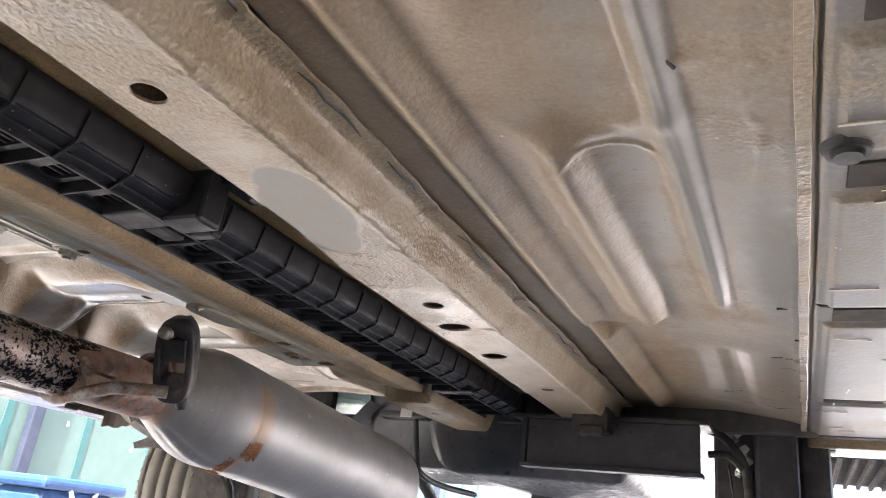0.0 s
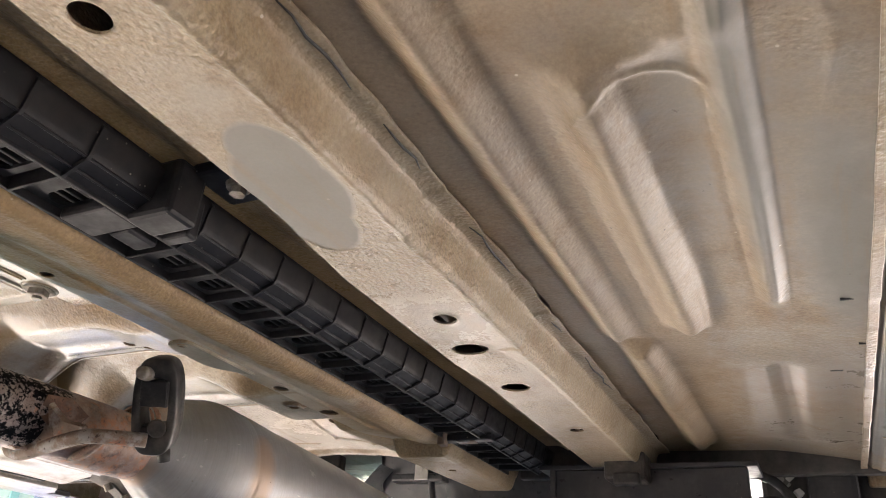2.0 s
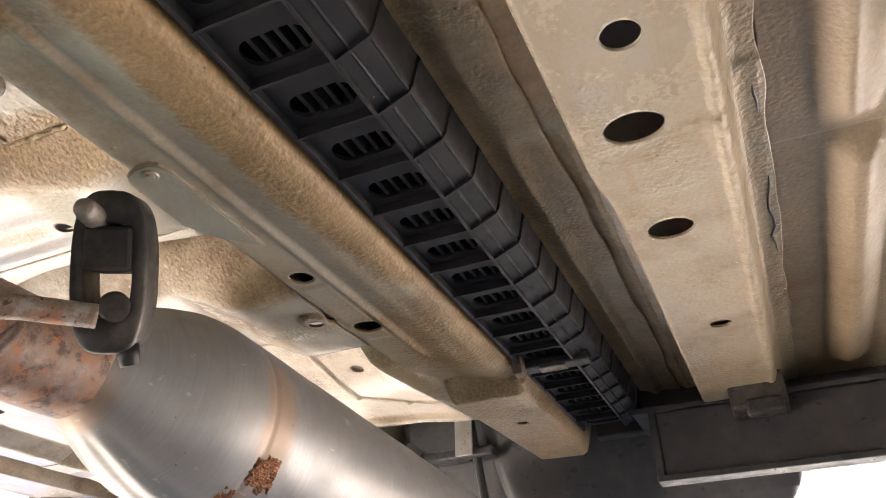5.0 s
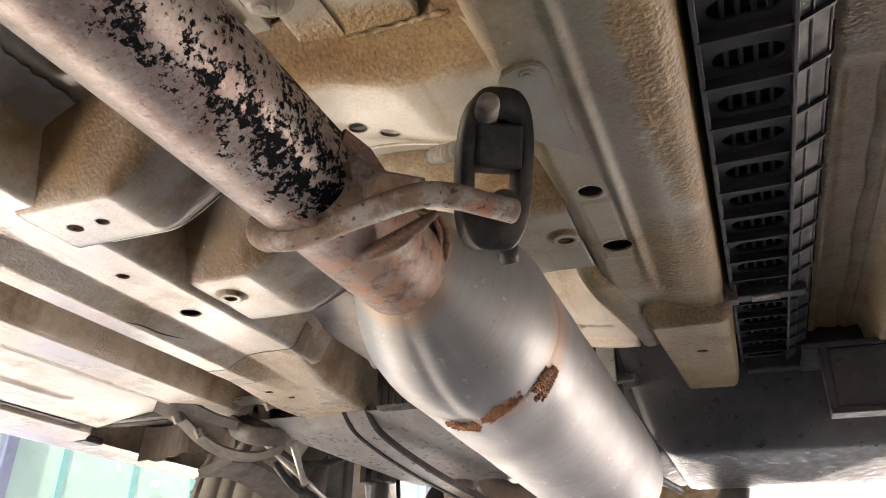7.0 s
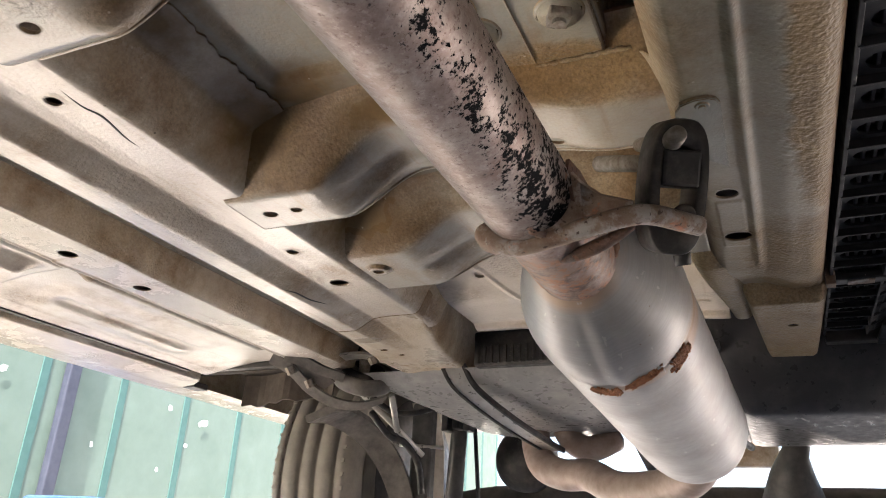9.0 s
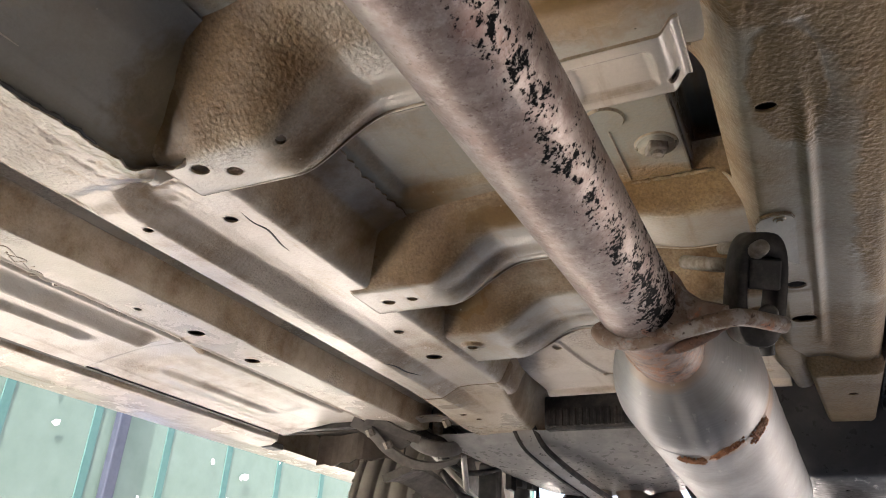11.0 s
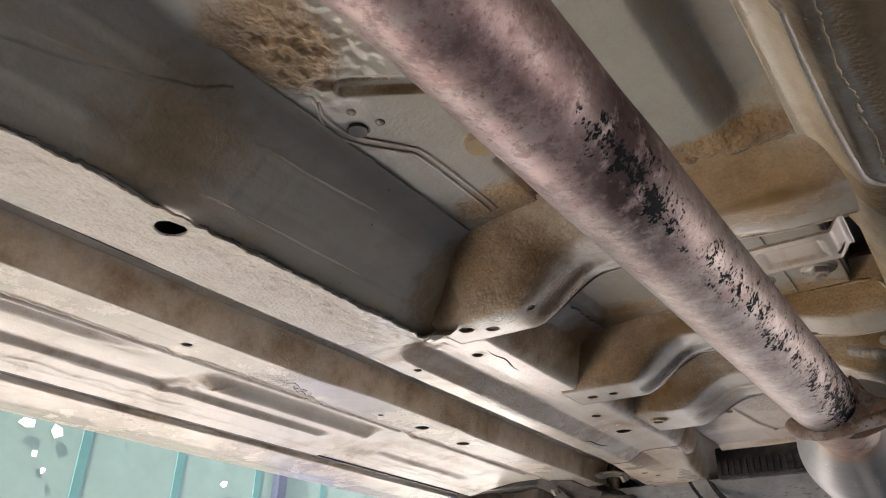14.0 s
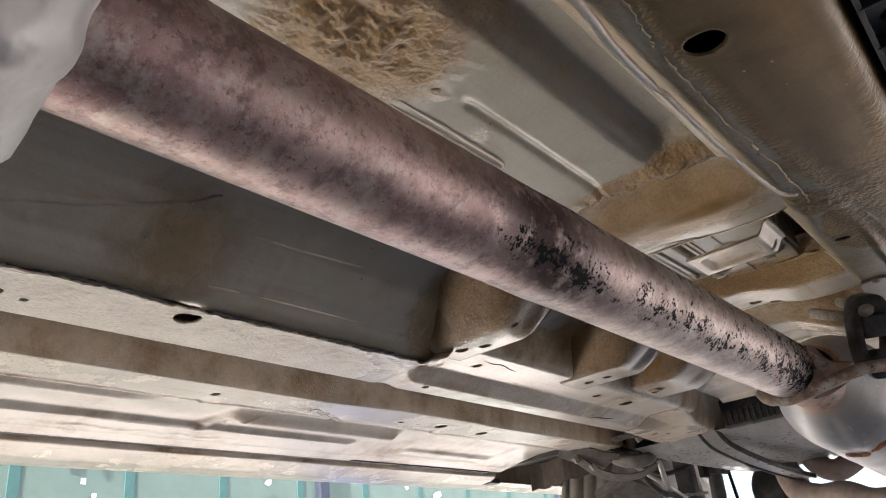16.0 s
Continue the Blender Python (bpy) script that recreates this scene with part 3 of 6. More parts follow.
def pan_z(X, Y):
    """Floor pan: long pressed ribs, a crease where they meet, a lapped rear panel with a rounded pad."""
    x = np.abs(X)
    z = pan_x(x)
    d = 0.0135
    # rib beside the rail, going on past the lap
    z -= d * band(x, 0.5215, 0.5395, 0.0115) * (1 - step(Y, 0.745, 0.772))
    z -= d * band(x, 0.526, 0.549, 0.010) * step(Y, 0.775, 0.80) * (1 - step(Y, 1.13, 1.17))
    # middle rib: a steep near flank and a long far shoulder that narrows backwards
    far = 0.634 - 0.030 * np.clip((Y - 0.44) / 0.30, 0, 1)
    z -= (0.0115 * step(x, 0.563, 0.587) * (1 - step(x, 0.589, 0.609)) + 0.0045 * step(x, 0.575, 0.592) * (1 - step(x, 0.600, far))) * step(Y, 0.405, 0.455) * (1 - step(Y, 0.735, 0.765))
    z -= d * 0.8 * band(x, 0.568, 0.582, 0.014) * (1 - step(Y, 0.24, 0.36))
    # narrow outer rib with a pinched crest
    z -= d * 0.85 * band(x, 0.649, 0.657, 0.0095) * (1 - step(Y, 0.69, 0.725))
    z += 0.0012 * np.exp(-((x - 0.6535 - 0.002 * np.sin(Y * 14)) / 0.0018) ** 2) * (1 - step(Y, 0.66, 0.70))
    # shallow raised pad with a bead in it on the lapped rear panel
    z -= 0.0040 * band(x, 0.602, 0.688, 0.014) * band(Y, 0.83, 1.12, 0.02)
    z += 0.004 * band(x, 0.640, 0.660, 0.008) * band(Y, 0.85, 1.12, 0.014)
    # creased, welded start of the middle rib
    yc = 0.418 + 0.010 * np.sin((x - 0.55) * 42)
    z -= 0.0042 * np.exp(-((Y - yc) / 0.011) ** 2) * band(x, 0.575, 0.655, 0.02) * (1 + 0.35 * lumps(x, Y, 90, 9))
    dl = np.hypot(x - 0.612, np.minimum(Y - 0.470, 0)) / 0.036
    z -= 0.0020 * np.exp(-((dl - 1) / 0.06) ** 2) * (1 - step(Y, 0.455, 0.475)) * (0.7 + 0.5 * lumps(x, Y, 160, 10))
    # lumpy sealant along the outer seam
    lump = 0.55 + 0.45 * np.sin(Y * 140 + 2.2 * np.sin(Y * 61)) * np.sin(Y * 47)
    z -= 0.0013 * np.exp(-((x - 0.692 - 0.003 * np.sin(Y * 88 + np.sin(Y * 33))) / 0.0030) ** 2) * lump * (1 - step(Y, 0.44, 0.52))
    z -= 0.0005 * np.exp(-((x - 0.706 - 0.001 * np.sin(Y * 52)) / 0.0026) ** 2) * (0.7 + 0.3 * np.sin(Y * 190 + 3 * np.sin(Y * 37)))
    z += 0.0022 * step(Y, 0.774, 0.777)
    z -= 0.0014 * np.exp(-((x - 0.668) ** 2 + (Y - 0.365) ** 2) / 0.007 ** 2)
    return z


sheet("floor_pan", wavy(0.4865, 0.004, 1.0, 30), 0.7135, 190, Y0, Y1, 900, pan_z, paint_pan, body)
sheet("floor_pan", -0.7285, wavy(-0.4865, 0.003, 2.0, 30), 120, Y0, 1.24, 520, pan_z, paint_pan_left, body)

# chassis rails, one each side, with drain holes and a lapped patch
rail_x = smooth_table([(0.386, 1.7905), (0.3945, 1.788), (0.399, 1.752), (0.4015, 1.750), (0.466, 1.750), (0.4695, 1.752), (0.474, 1.7765), (0.479, 1.7785), (0.494, 1.7785)], 0.0016)


def rail_z(X, Y):
    x = np.abs(X)
    k = 0.006 * (1 - step(Y, 0.44, 0.50)) - 0.005 * band(Y, 0.52, 0.74, 0.03)
    w = np.clip((0.44 - x) / 0.04, 0, 1)
    z = rail_x(x - k * w)
    z -= np.exp(-((x - 0.4655 - 0.0008 * np.sin(Y * 33)) / 0.0030) ** 2) * (0.0016 + 0.0007 * lumps(x, Y, 190, 12))
    for ys in (0.287, 0.498, 0.69):
        z -= 0.0016 * step(Y, ys - 0.001, ys + 0.001) * (1 - step(Y, ys + 0.004, ys + 0.05)) * step(x, 0.44, 0.462)
    return z


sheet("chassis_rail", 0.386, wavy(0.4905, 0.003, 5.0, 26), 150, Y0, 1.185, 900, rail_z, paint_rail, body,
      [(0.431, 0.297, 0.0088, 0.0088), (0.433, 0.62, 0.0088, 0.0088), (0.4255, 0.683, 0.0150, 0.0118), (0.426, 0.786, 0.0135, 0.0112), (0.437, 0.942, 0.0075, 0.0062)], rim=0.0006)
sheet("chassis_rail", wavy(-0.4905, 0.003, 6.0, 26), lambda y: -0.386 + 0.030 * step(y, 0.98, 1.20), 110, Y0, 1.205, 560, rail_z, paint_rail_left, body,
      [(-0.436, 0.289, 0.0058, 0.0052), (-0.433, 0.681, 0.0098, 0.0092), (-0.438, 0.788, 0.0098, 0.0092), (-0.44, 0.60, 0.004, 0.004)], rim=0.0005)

# dry cracks in the sealant between rail and pan
rnd = random.Random(31)
for ya, yb in ((0.235, 0.30), (0.335, 0.40), (0.43, 0.475), (0.545, 0.615), (0.70, 0.735), (0.80, 0.90)):
    n_ = max(4, int((yb - ya) / 0.012))
    pts = [(0.4855 + rnd.uniform(-0.0016, 0.0016), ya + (yb - ya) * j / n_, 1.7780) for j in range(n_ + 1)]
    tube("coating_crack", pts, [0.0003 + 0.0006 * math.sin(math.pi * j / n_) for j in range(n_ + 1)], dark_steel, body, seg=8)
# dark slits in the pan
for px, py, L_, a in ((0.700, 0.700, 0.006, 0.0), (0.712, 0.790, 0.006, 0.05), (0.661, 0.365, 0.004, 1.2), (0.690, 0.86, 0.005, 0.1)):
    part("drain_slit", box_bm(bmesh.new(), -L_, L_, -0.0008, 0.0008, -0.0006, 0.0015, 0.0003, Matrix.Translation((px, py, float(pan_z(np.array([px]), np.array([py]))[0]))) @ Matrix.Rotation(a, 4, "Z")), dark_steel, body)

# floor between tunnel and rails
mid_x = smooth_table([(0.20, 1.80), (0.335, 1.797), (0.352, 1.789), (0.372, 1.786), (0.39, 1.789)], 0.003)


def mid_z(X, Y):
    z = mid_x(X)
    z += 0.006 * band(X, 0.352, 0.378, 0.005) * step(Y, 0.705, 0.73)
    z -= 0.002 * np.exp(-((X - 0.3475) / 0.004) ** 2) * (0.5 + 0.5 * np.sin(Y * 60))
    return z


sheet("inner_floor", 0.20, wavy(0.3735, 0.0035, 8.0, 18), 90, Y0, Y1, 500, mid_z, paint_coat, body)
sheet("rail_flange", wavy(0.3700, 0.002, 9.0, 18), 0.394, 24, Y0, Y1, 400, lambda X, Y: mid_z(X, Y) + 0.0035, paint_coat, body)
trough_x = smooth_table([(0.285, 1.786), (0.32, 1.789), (0.37, 1.789), (0.392, 1.786)], 0.006)
sheet("inner_floor", -0.392, -0.285, 60, Y0, 1.16, 300, lambda X, Y: trough_x(np.abs(X)), paint_rail_left, body)

# right tunnel channel
chan_x = smooth_table([(0.148, 1.7945), (0.157, 1.788), (0.171, 1.759), (0.1775, 1.7515), (0.214, 1.7505), (0.226, 1.7465), (0.236, 1.7435), (0.254, 1.7425), (0.264, 1.748), (0.269, 1.765), (0.270, 1.795)], 0.0028)


def chan_seam(Y):
    """Where the coating ends on the channel's crest."""
    return 0.1885 + 0.003 * np.sin(Y * 21 + 1.0) + 0.0010 * np.sin(Y * 88 + 2 * np.sin(Y * 23))


def chan_z(X, Y):
    z = chan_x(X - 0.004 * (1 - step(Y, 0.40, 0.46)) * (1 - step(X, 0.20, 0.23)))
    z += 0.006 * step(Y, 0.915, 0.985) * band(X, 0.18, 0.262, 0.006)
    # a pressed recess with the pear-shaped seat of a bolt
    z -= 0.0010 * band(X, 0.1835, 0.2035, 0.0012) * band(Y, 0.756, 0.850, 0.002)
    z -= 0.0032 * np.exp(-((X - 0.2105) / 0.0042) ** 2) * step(Y, 0.40, 0.5) * (1 - step(Y, 0.86, 0.93))
    # scorched lump of coating on the crest, and the flat-topped front stretch
    z -= 0.0012 * np.exp(-(((X - 0.240) / 0.010) ** 2 + ((Y - 0.665) / 0.02) ** 2)) * (0.5 + 0.9 * lumps(X, Y, 260, 7))
    z += (1.7475 - z) * 0.6 * band(X, 0.200, 0.255, 0.008) * (1 - step(Y, 0.42, 0.5))
    seam = chan_seam(Y)
    z -= 0.0010 * step(X, seam - 0.001, seam + 0.004) * (1 - step(X, 0.245, 0.26)) * (1 - step(Y, 0.36, 0.42))
    # lumps of coating where the member meets the channel
    z -= 0.0022 * band(X, 0.168, 0.215, 0.012) * np.exp(-((Y - 0.372 - 0.25 * (X - 0.17)) / 0.016) ** 2) * (0.55 + 0.75 * lumps(X, Y, 130, 3))
    return z


sheet("tunnel_channel", lambda y: 0.148 + 0.0135 * band(y, 0.452, 0.598, 0.008), lambda y: 0.270 + 0.0 * y, 160, Y0, 0.985, 760, chan_z, paint_chan, body,
      [(0.193, 0.742, 0.0082, 0.0078), (0.196, 0.826, 0.0112, 0.0092), (0.191, 0.469, 0.0062, 0.0045), (0.207, 0.128, 0.0105, 0.0095)], rim=0.0006)
# ragged tan bead of sealant along the seam
rnd = random.Random(77)
for ya, yb in ((-0.20, -0.015), (-0.008, 0.118), (0.124, 0.262), (0.266, 0.372)):
    P = [(float(chan_seam(np.array([y]))[0]) + rnd.uniform(-0.0009, 0.0009), y) for y in np.arange(ya, yb, 0.0028)]
    tube("sealant_bead", [(x, y, float(chan_z(np.array([x]), np.array([y]))[0]) - 0.0002) for x, y in P], [0.0003 + abs(rnd.gauss(0.0005, 0.0004)) for p in P], sealant_mat, body, seg=7)
# bright folded lip along the inner edge of the channel, with a joggle
lip = curve_pts([(0.1745, -0.10, 1.7535), (0.1745, 0.054, 1.7525), (0.1705, 0.10, 1.7535), (0.1700, 0.148, 1.7535), (0.1725, 0.160, 1.7520), (0.1725, 0.172, 1.7515), (0.1735, 0.245, 1.7515), (0.1770, 0.310, 1.7510), (0.1800, 0.338, 1.7510), (0.1880, 0.350, 1.7510)], 8)
tube("folded_lip", lip, [0.0026 if p.y < 0.15 else 0.0017 for p in lip], paint_skirt, body, seg=12)
# rolled lip at the end of the channel
xs = np.linspace(0.1765, 0.2655, 26)
tube("rolled_lip", [(x, 0.9852, float(chan_z(np.array([x]), np.array([0.985]))[0]) - 0.0002) for x in xs], [0.0019 + 0.0003 * math.sin(k * 1.3) for k in range(26)], paint_skirt, body, seg=12)
# tab with a rivet at the channel
bm = bmesh.new()
corners = [(0.1720, 0.612), (0.1755, 0.6055), (0.184, 0.6020), (0.1925, 0.6020), (0.197, 0.6050), (0.1990, 0.6110), (0.1980, 0.695), (0.1745, 0.668), (0.1700, 0.655)]
lo = [bm.verts.new((x, y, 1.7482)) for x, y in corners]
hi = [bm.verts.new((x, y, 1.7515)) for x, y in corners]
bm.faces.new(lo)
bm.faces.new(hi[::-1])
for k in range(len(lo)):
    bm.faces.new((lo[k], hi[k], hi[(k + 1) % len(lo)], lo[(k + 1) % len(lo)]))
bmesh.ops.bevel(bm, geom=[e for e in bm.edges if abs(e.verts[0].co.z - e.verts[1].co.z) < 1e-5 and e.verts[0].co.z < 1.75], offset=0.0007, segments=2, affect="EDGES")
bmesh.ops.create_cone(bm, cap_ends=True, segments=20, radius1=0.0040, radius2=0.0048, depth=0.0012, matrix=Matrix.Translation((0.1885, 0.609, 1.7478)))
bmesh.ops.create_cone(bm, cap_ends=True, segments=16, radius1=0.0022, radius2=0.0026, depth=0.0016, matrix=Matrix.Translation((0.1885, 0.609, 1.7468)))
part("channel_tab", bm, paint_tunnel, body)

# left tunnel wall, and the left channel lapped under it
wall_x = smooth_table([(-0.212, 1.738), (-0.199, 1.7385), (-0.188, 1.7425), (-0.176, 1.753), (-0.168, 1.7575), (-0.142, 1.7805), (-0.130, 1.7905), (-0.119, 1.7945), (-0.112, 1.797)], 0.0022)
left_a = smooth_table([(-0.300, 1.788), (-0.2975, 1.750), (-0.2930, 1.742), (-0.279, 1.7435), (-0.2745, 1.738), (-0.270, 1.731), (-0.206, 1.7325), (-0.197, 1.7305), (-0.190, 1.7295)], 0.0016)
left_b = smooth_table([(-0.300, 1.788), (-0.2975, 1.750), (-0.2930, 1.742), (-0.281, 1.7425), (-0.276, 1.738), (-0.272, 1.7305), (-0.245, 1.7305), (-0.222, 1.7440), (-0.206, 1.7455), (-0.168, 1.7455), (-0.162, 1.749), (-0.145, 1.788), (-0.125, 1.794), (-0.112, 1.797)], 0.0020)


def wall_z(X, Y):
    z = wall_x(X)
    z -= 0.0012 * band(X, -0.180, -0.146, 0.0022) * band(Y, 0.128, 0.345, 0.003)
    z += 0.0022 * band(X, -0.178, -0.140, 0.003) * band(Y, -0.50, 0.02, 0.01)
    z -= 0.0010 * np.exp(-((Y - 0.155) / 0.004) ** 2) * band(X, -0.178, -0.14, 0.004)
    z += 0.004 * step(X + 0.141 + 0.01 * np.clip(Y, -1, 0.05), -0.003, 0.003) * (1 - step(Y, 0.04, 0.07))
    for nx_, ny_ in ((-0.172, -0.03), (-0.160, 0.045)):
        z -= 0.0018 * np.exp(-((X - nx_) ** 2 + (Y - ny_) ** 2) / 0.004 ** 2)
    return z


def left_z(X, Y):
    w = step(Y + (X + 0.25) * 0.28 + 0.006 * np.sin(X * 160), 0.385, 0.412)
    return left_a(X) * (1 - w) + left_b(X) * w + 0.002 * band(X, -0.29, -0.20, 0.01) * band(Y, 0.375, 0.40, 0.008) - 0.0011 * (1 - step(Y, 0.40, 0.46)) * step(X, -0.262, -0.225) * lumps(X, Y, 120, 9)


sheet("tunnel_wall", wavy(-0.2055, 0.006, 3.0, 24), -0.112, 120, Y0, 0.395, 460, wall_z, paint_wall, body, [(-0.2135, 0.110, 0.0105, 0.0105)])
# dark sheets added above the holes, painting the shade inside the two channels
box("channel_shade", -0.294, -0.166, Y0, 0.99, 1.766, 1.768, dark_steel, body, 0.0004)
box("channel_shade", 0.172, 0.267, Y0, 0.96, 1.768, 1.770, dark_steel, body, 0.0004)
edge_a, edge_b = wavy(-0.1925, 0.0035, 14.0, 34), wavy(0.0, 0.0026, 5.0, 150)
edge_l = lambda y: edge_a(y) + edge_b(y)
sheet("tunnel_channel", -0.300, lambda y: edge_l(y) + 0.080 * step(y, 0.36, 0.40), 190, Y0, 1.0, 800, left_z, paint_left, body,
      [(-0.213, 0.110, 0.0115, 0.0105), (-0.250, 0.434, 0.0042, 0.004), (-0.197, 0.464, 0.0055, 0.005), (-0.196, 0.735, 0.0055, 0.005), (-0.198, 0.824, 0.0098, 0.0085), (-0.236, -0.02, 0.0055, 0.0045), (-0.241, 0.0, 0.0033, 0.003)], rim=0.0005)
# ragged crack where coating has left the wall, its shadow drawn as dark tubes
rnd = random.Random(8)
for ya, yb in ((-0.16, -0.03), (-0.015, 0.09), (0.118, 0.20), (0.204, 0.335)):
    yy = np.arange(ya, yb, 0.003)
    tube("coating_crack", [(float(edge_l(y)[0]) + 0.0004 + rnd.uniform(-0.0006, 0.0006), y, 1.7322 + rnd.uniform(-0.0005, 0.0005)) for y in yy], [0.0006 + 0.0013 * math.sin(math.pi * j / (len(yy) - 1)) ** 0.5 * rnd.uniform(0.3, 1.0) for j in range(len(yy))], dark_steel, body, seg=8)
for k in range(7):
    x0_, y0_ = -0.445 - 0.004 * k + rnd.uniform(-0.004, 0.004), 0.42 + 0.014 * k
    tube("sealant_run", curve_pts([(x0_ + rnd.uniform(-0.010, 0.010), y0_ + 0.006 * j + rnd.uniform(-0.006, 0.006), 1.7503 + rnd.uniform(-0.0003, 0.0002)) for j in range(5)], 5), 0.0011, paint_skirt, body, seg=8)
for pts in ([(-0.245, 0.79), (-0.241, 0.81), (-0.240, 0.835), (-0.235, 0.862)], [(-0.182, 0.455), (-0.184, 0.475), (-0.181, 0.49), (-0.187, 0.515), (-0.188, 0.53)], [(-0.292, 0.05), (-0.2915, 0.12), (-0.2925, 0.2)]):
    tube("coating_crack", curve_pts([(x, y, float(left_z(np.array([x]), np.array([y]))[0]) + 0.0004) for x, y in pts], 5), [0.0004 + 0.0008 * math.sin(math.pi * i / (5 * (len(pts) - 1))) for i in range(5 * (len(pts) - 1) + 1)], dark_steel, body, seg=8)
# its flared rear end with a deep inner wall
end_x = smooth_table([(-0.302, 1.79), (-0.298, 1.745), (-0.292, 1.738), (-0.212, 1.742), (-0.206, 1.746), (-0.196, 1.80), (-0.192, 1.828)], 0.002)
end_l, end_r = (lambda y: -0.302 - 0.014 * step(y, 1.0, 1.22)), (lambda y: -0.150 - 0.040 * step(y, 0.92, 1.22))


def end_z(X, Y):
    u = (X - end_l(Y)) / (end_r(Y) - end_l(Y))
    z = end_x(-0.302 + 0.11 * u) - 0.004 + 0.010 * step(Y, 1.10, 1.31) - 0.0012 * band(u, 0.1, 0.85, 0.1) * step(Y, 1.08, 1.15) * (0.4 + lumps(X, Y, 70, 16, 3))
    w = step(Y, 0.95, 1.09)
    return (left_b(X) - 0.0006) * (1 - w) + z * w


sheet("channel_end", end_l, end_r, 120, 0.945, 1.285, 220, end_z, steel_paint("tan_end_paint", 0.35, 0.3, [(-0.25, 1.24, 0.07, 0.10, 0.6)], c1=rgb(0.56, 0.52, 0.45), c2=rgb(0.48, 0.43, 0.36), stain=0.7, lump=0.8, upright_tint=1.3, muck=(rgb(0.46, 0.34, 0.18), rgb(0.33, 0.22, 0.11))), body, [(-0.262, 1.05, 0.005, 0.0045), (-0.253, 1.085, 0.004, 0.0035)])

# tunnel roof, with pads, grooves and pressed outlines
ROOF = 1.7985


def roof_z(X, Y):
    z = np.full_like(X, ROOF)
    z += 0.017 * step(X, 0.097, 0.124) * (1 - step(X, 0.150, 0.165)) * (1 - step(Y + 0.25 * np.abs(X - 0.13), 0.285, 0.325))
    z += 0.0026 * np.exp(-((X - 0.0567) / 0.0036) ** 2) * band(Y, 0.135, 0.335, 0.008)
    # lumps of coating along the front of the first member
    z -= 0.0048 * band(X, 0.02, 0.165, 0.01) * np.exp(-((Y - 0.322 - 0.10 * (X - 0.09)) / 0.014) ** 2) * (0.8 + 0.45 * lumps(X, Y, 120, 4))
    z += groove(X, Y, -0.078, 0.126, -0.036, 0.152, 0.006, 0.006)
    z += groove(X, Y, -0.036, 0.250, -0.036, 0.325, 0.006, 0.006)
    for xa, ya, xb, yb in ((0.032, 0.46, 0.034, 0.565), (0.034, 0.565, 0.020, 0.575), (0.026, 0.46, 0.027, 0.558)):
        z += groove(X, Y, xa, ya, xb, yb, 0.0038, -0.0022)
    z += groove(X, Y, 0.0525, 0.43, 0.0525, 0.598, 0.0055, 0.014)
    z += groove(X, Y, -0.085, 0.115, -0.030, 0.145, 0.006, 0.005)
    z -= 0.0028 * (1 - step(np.abs(np.hypot(X + 0.035, Y - 0.222) - 0.0095), 0.0006, 0.0022))
    z -= 0.009 * np.exp(-((X - 0.055) ** 2 / 0.030 ** 2 + (Y - 0.03) ** 2 / 0.05 ** 2)) * (0.6 + 0.9 * lumps(X, Y, 75, 5, 3))
    z -= 0.0035 * np.exp(-(((X + 0.075) / 0.045) ** 2 + ((Y - 0.085) / 0.035) ** 2)) * (0.4 + 1.0 * lumps(X, Y, 150, 6, 3))
    z += 0.006 * band(X, -0.10, 0.02, 0.006) * band(Y, 0.455, 0.56, 0.006)
    z += 0.012 * step(Y, 0.875, 0.90)
    z += 0.030 * step(X, 0.1365, 0.1385) * band(Y, 0.448, 0.600, 0.003)
    return z


sheet("tunnel_roof", -0.130, 0.168, 260, Y0, 0.90, 860, roof_z, paint_tunnel, body, [(-0.097, 0.163, 0.0075, 0.0075)])


def rear_roof_z(X, Y):
    """Smooth rear end of the tunnel, dropping gently backwards, with pressed outlines."""
    z = ROOF - 0.005 - 0.020 * step(Y, 0.885, 1.02) - 0.006 * step(X, 0.10, 0.165) + 0.004 * np.exp(-((X - 0.03) / 0.05) ** 2)
    for line in (((-0.112, 0.93), (-0.100, 0.915), (-0.086, 0.925), (-0.050, 1.03), (0.02, 1.06)), ((0.07, 0.91), (0.075, 1.02), (0.12, 1.05), (0.15, 1.05))):
        for a, b in zip(line[:-1], line[1:]):
            z += groove(X, Y, *a, *b, 0.0045, -0.0018)
    return z - 0.006 * step(Y, 1.085, 1.10)


sheet("rear_tunnel_panel", -0.150, 0.172, 150, 0.880, 1.105, 140, rear_roof_z, paint_skirt, body, [(-0.087, 0.944, 0.006, 0.006), (0.106, 0.965, 0.006, 0.006)], thick=0.003)


def arch(X, deep, mid, right, xa=-0.108, xb=-0.035, xc=0.055, xd=0.125):
    return mid + (deep - mid) * (1 - step(X, xa, xb)) + (right - mid) * step(X, xc, xd)


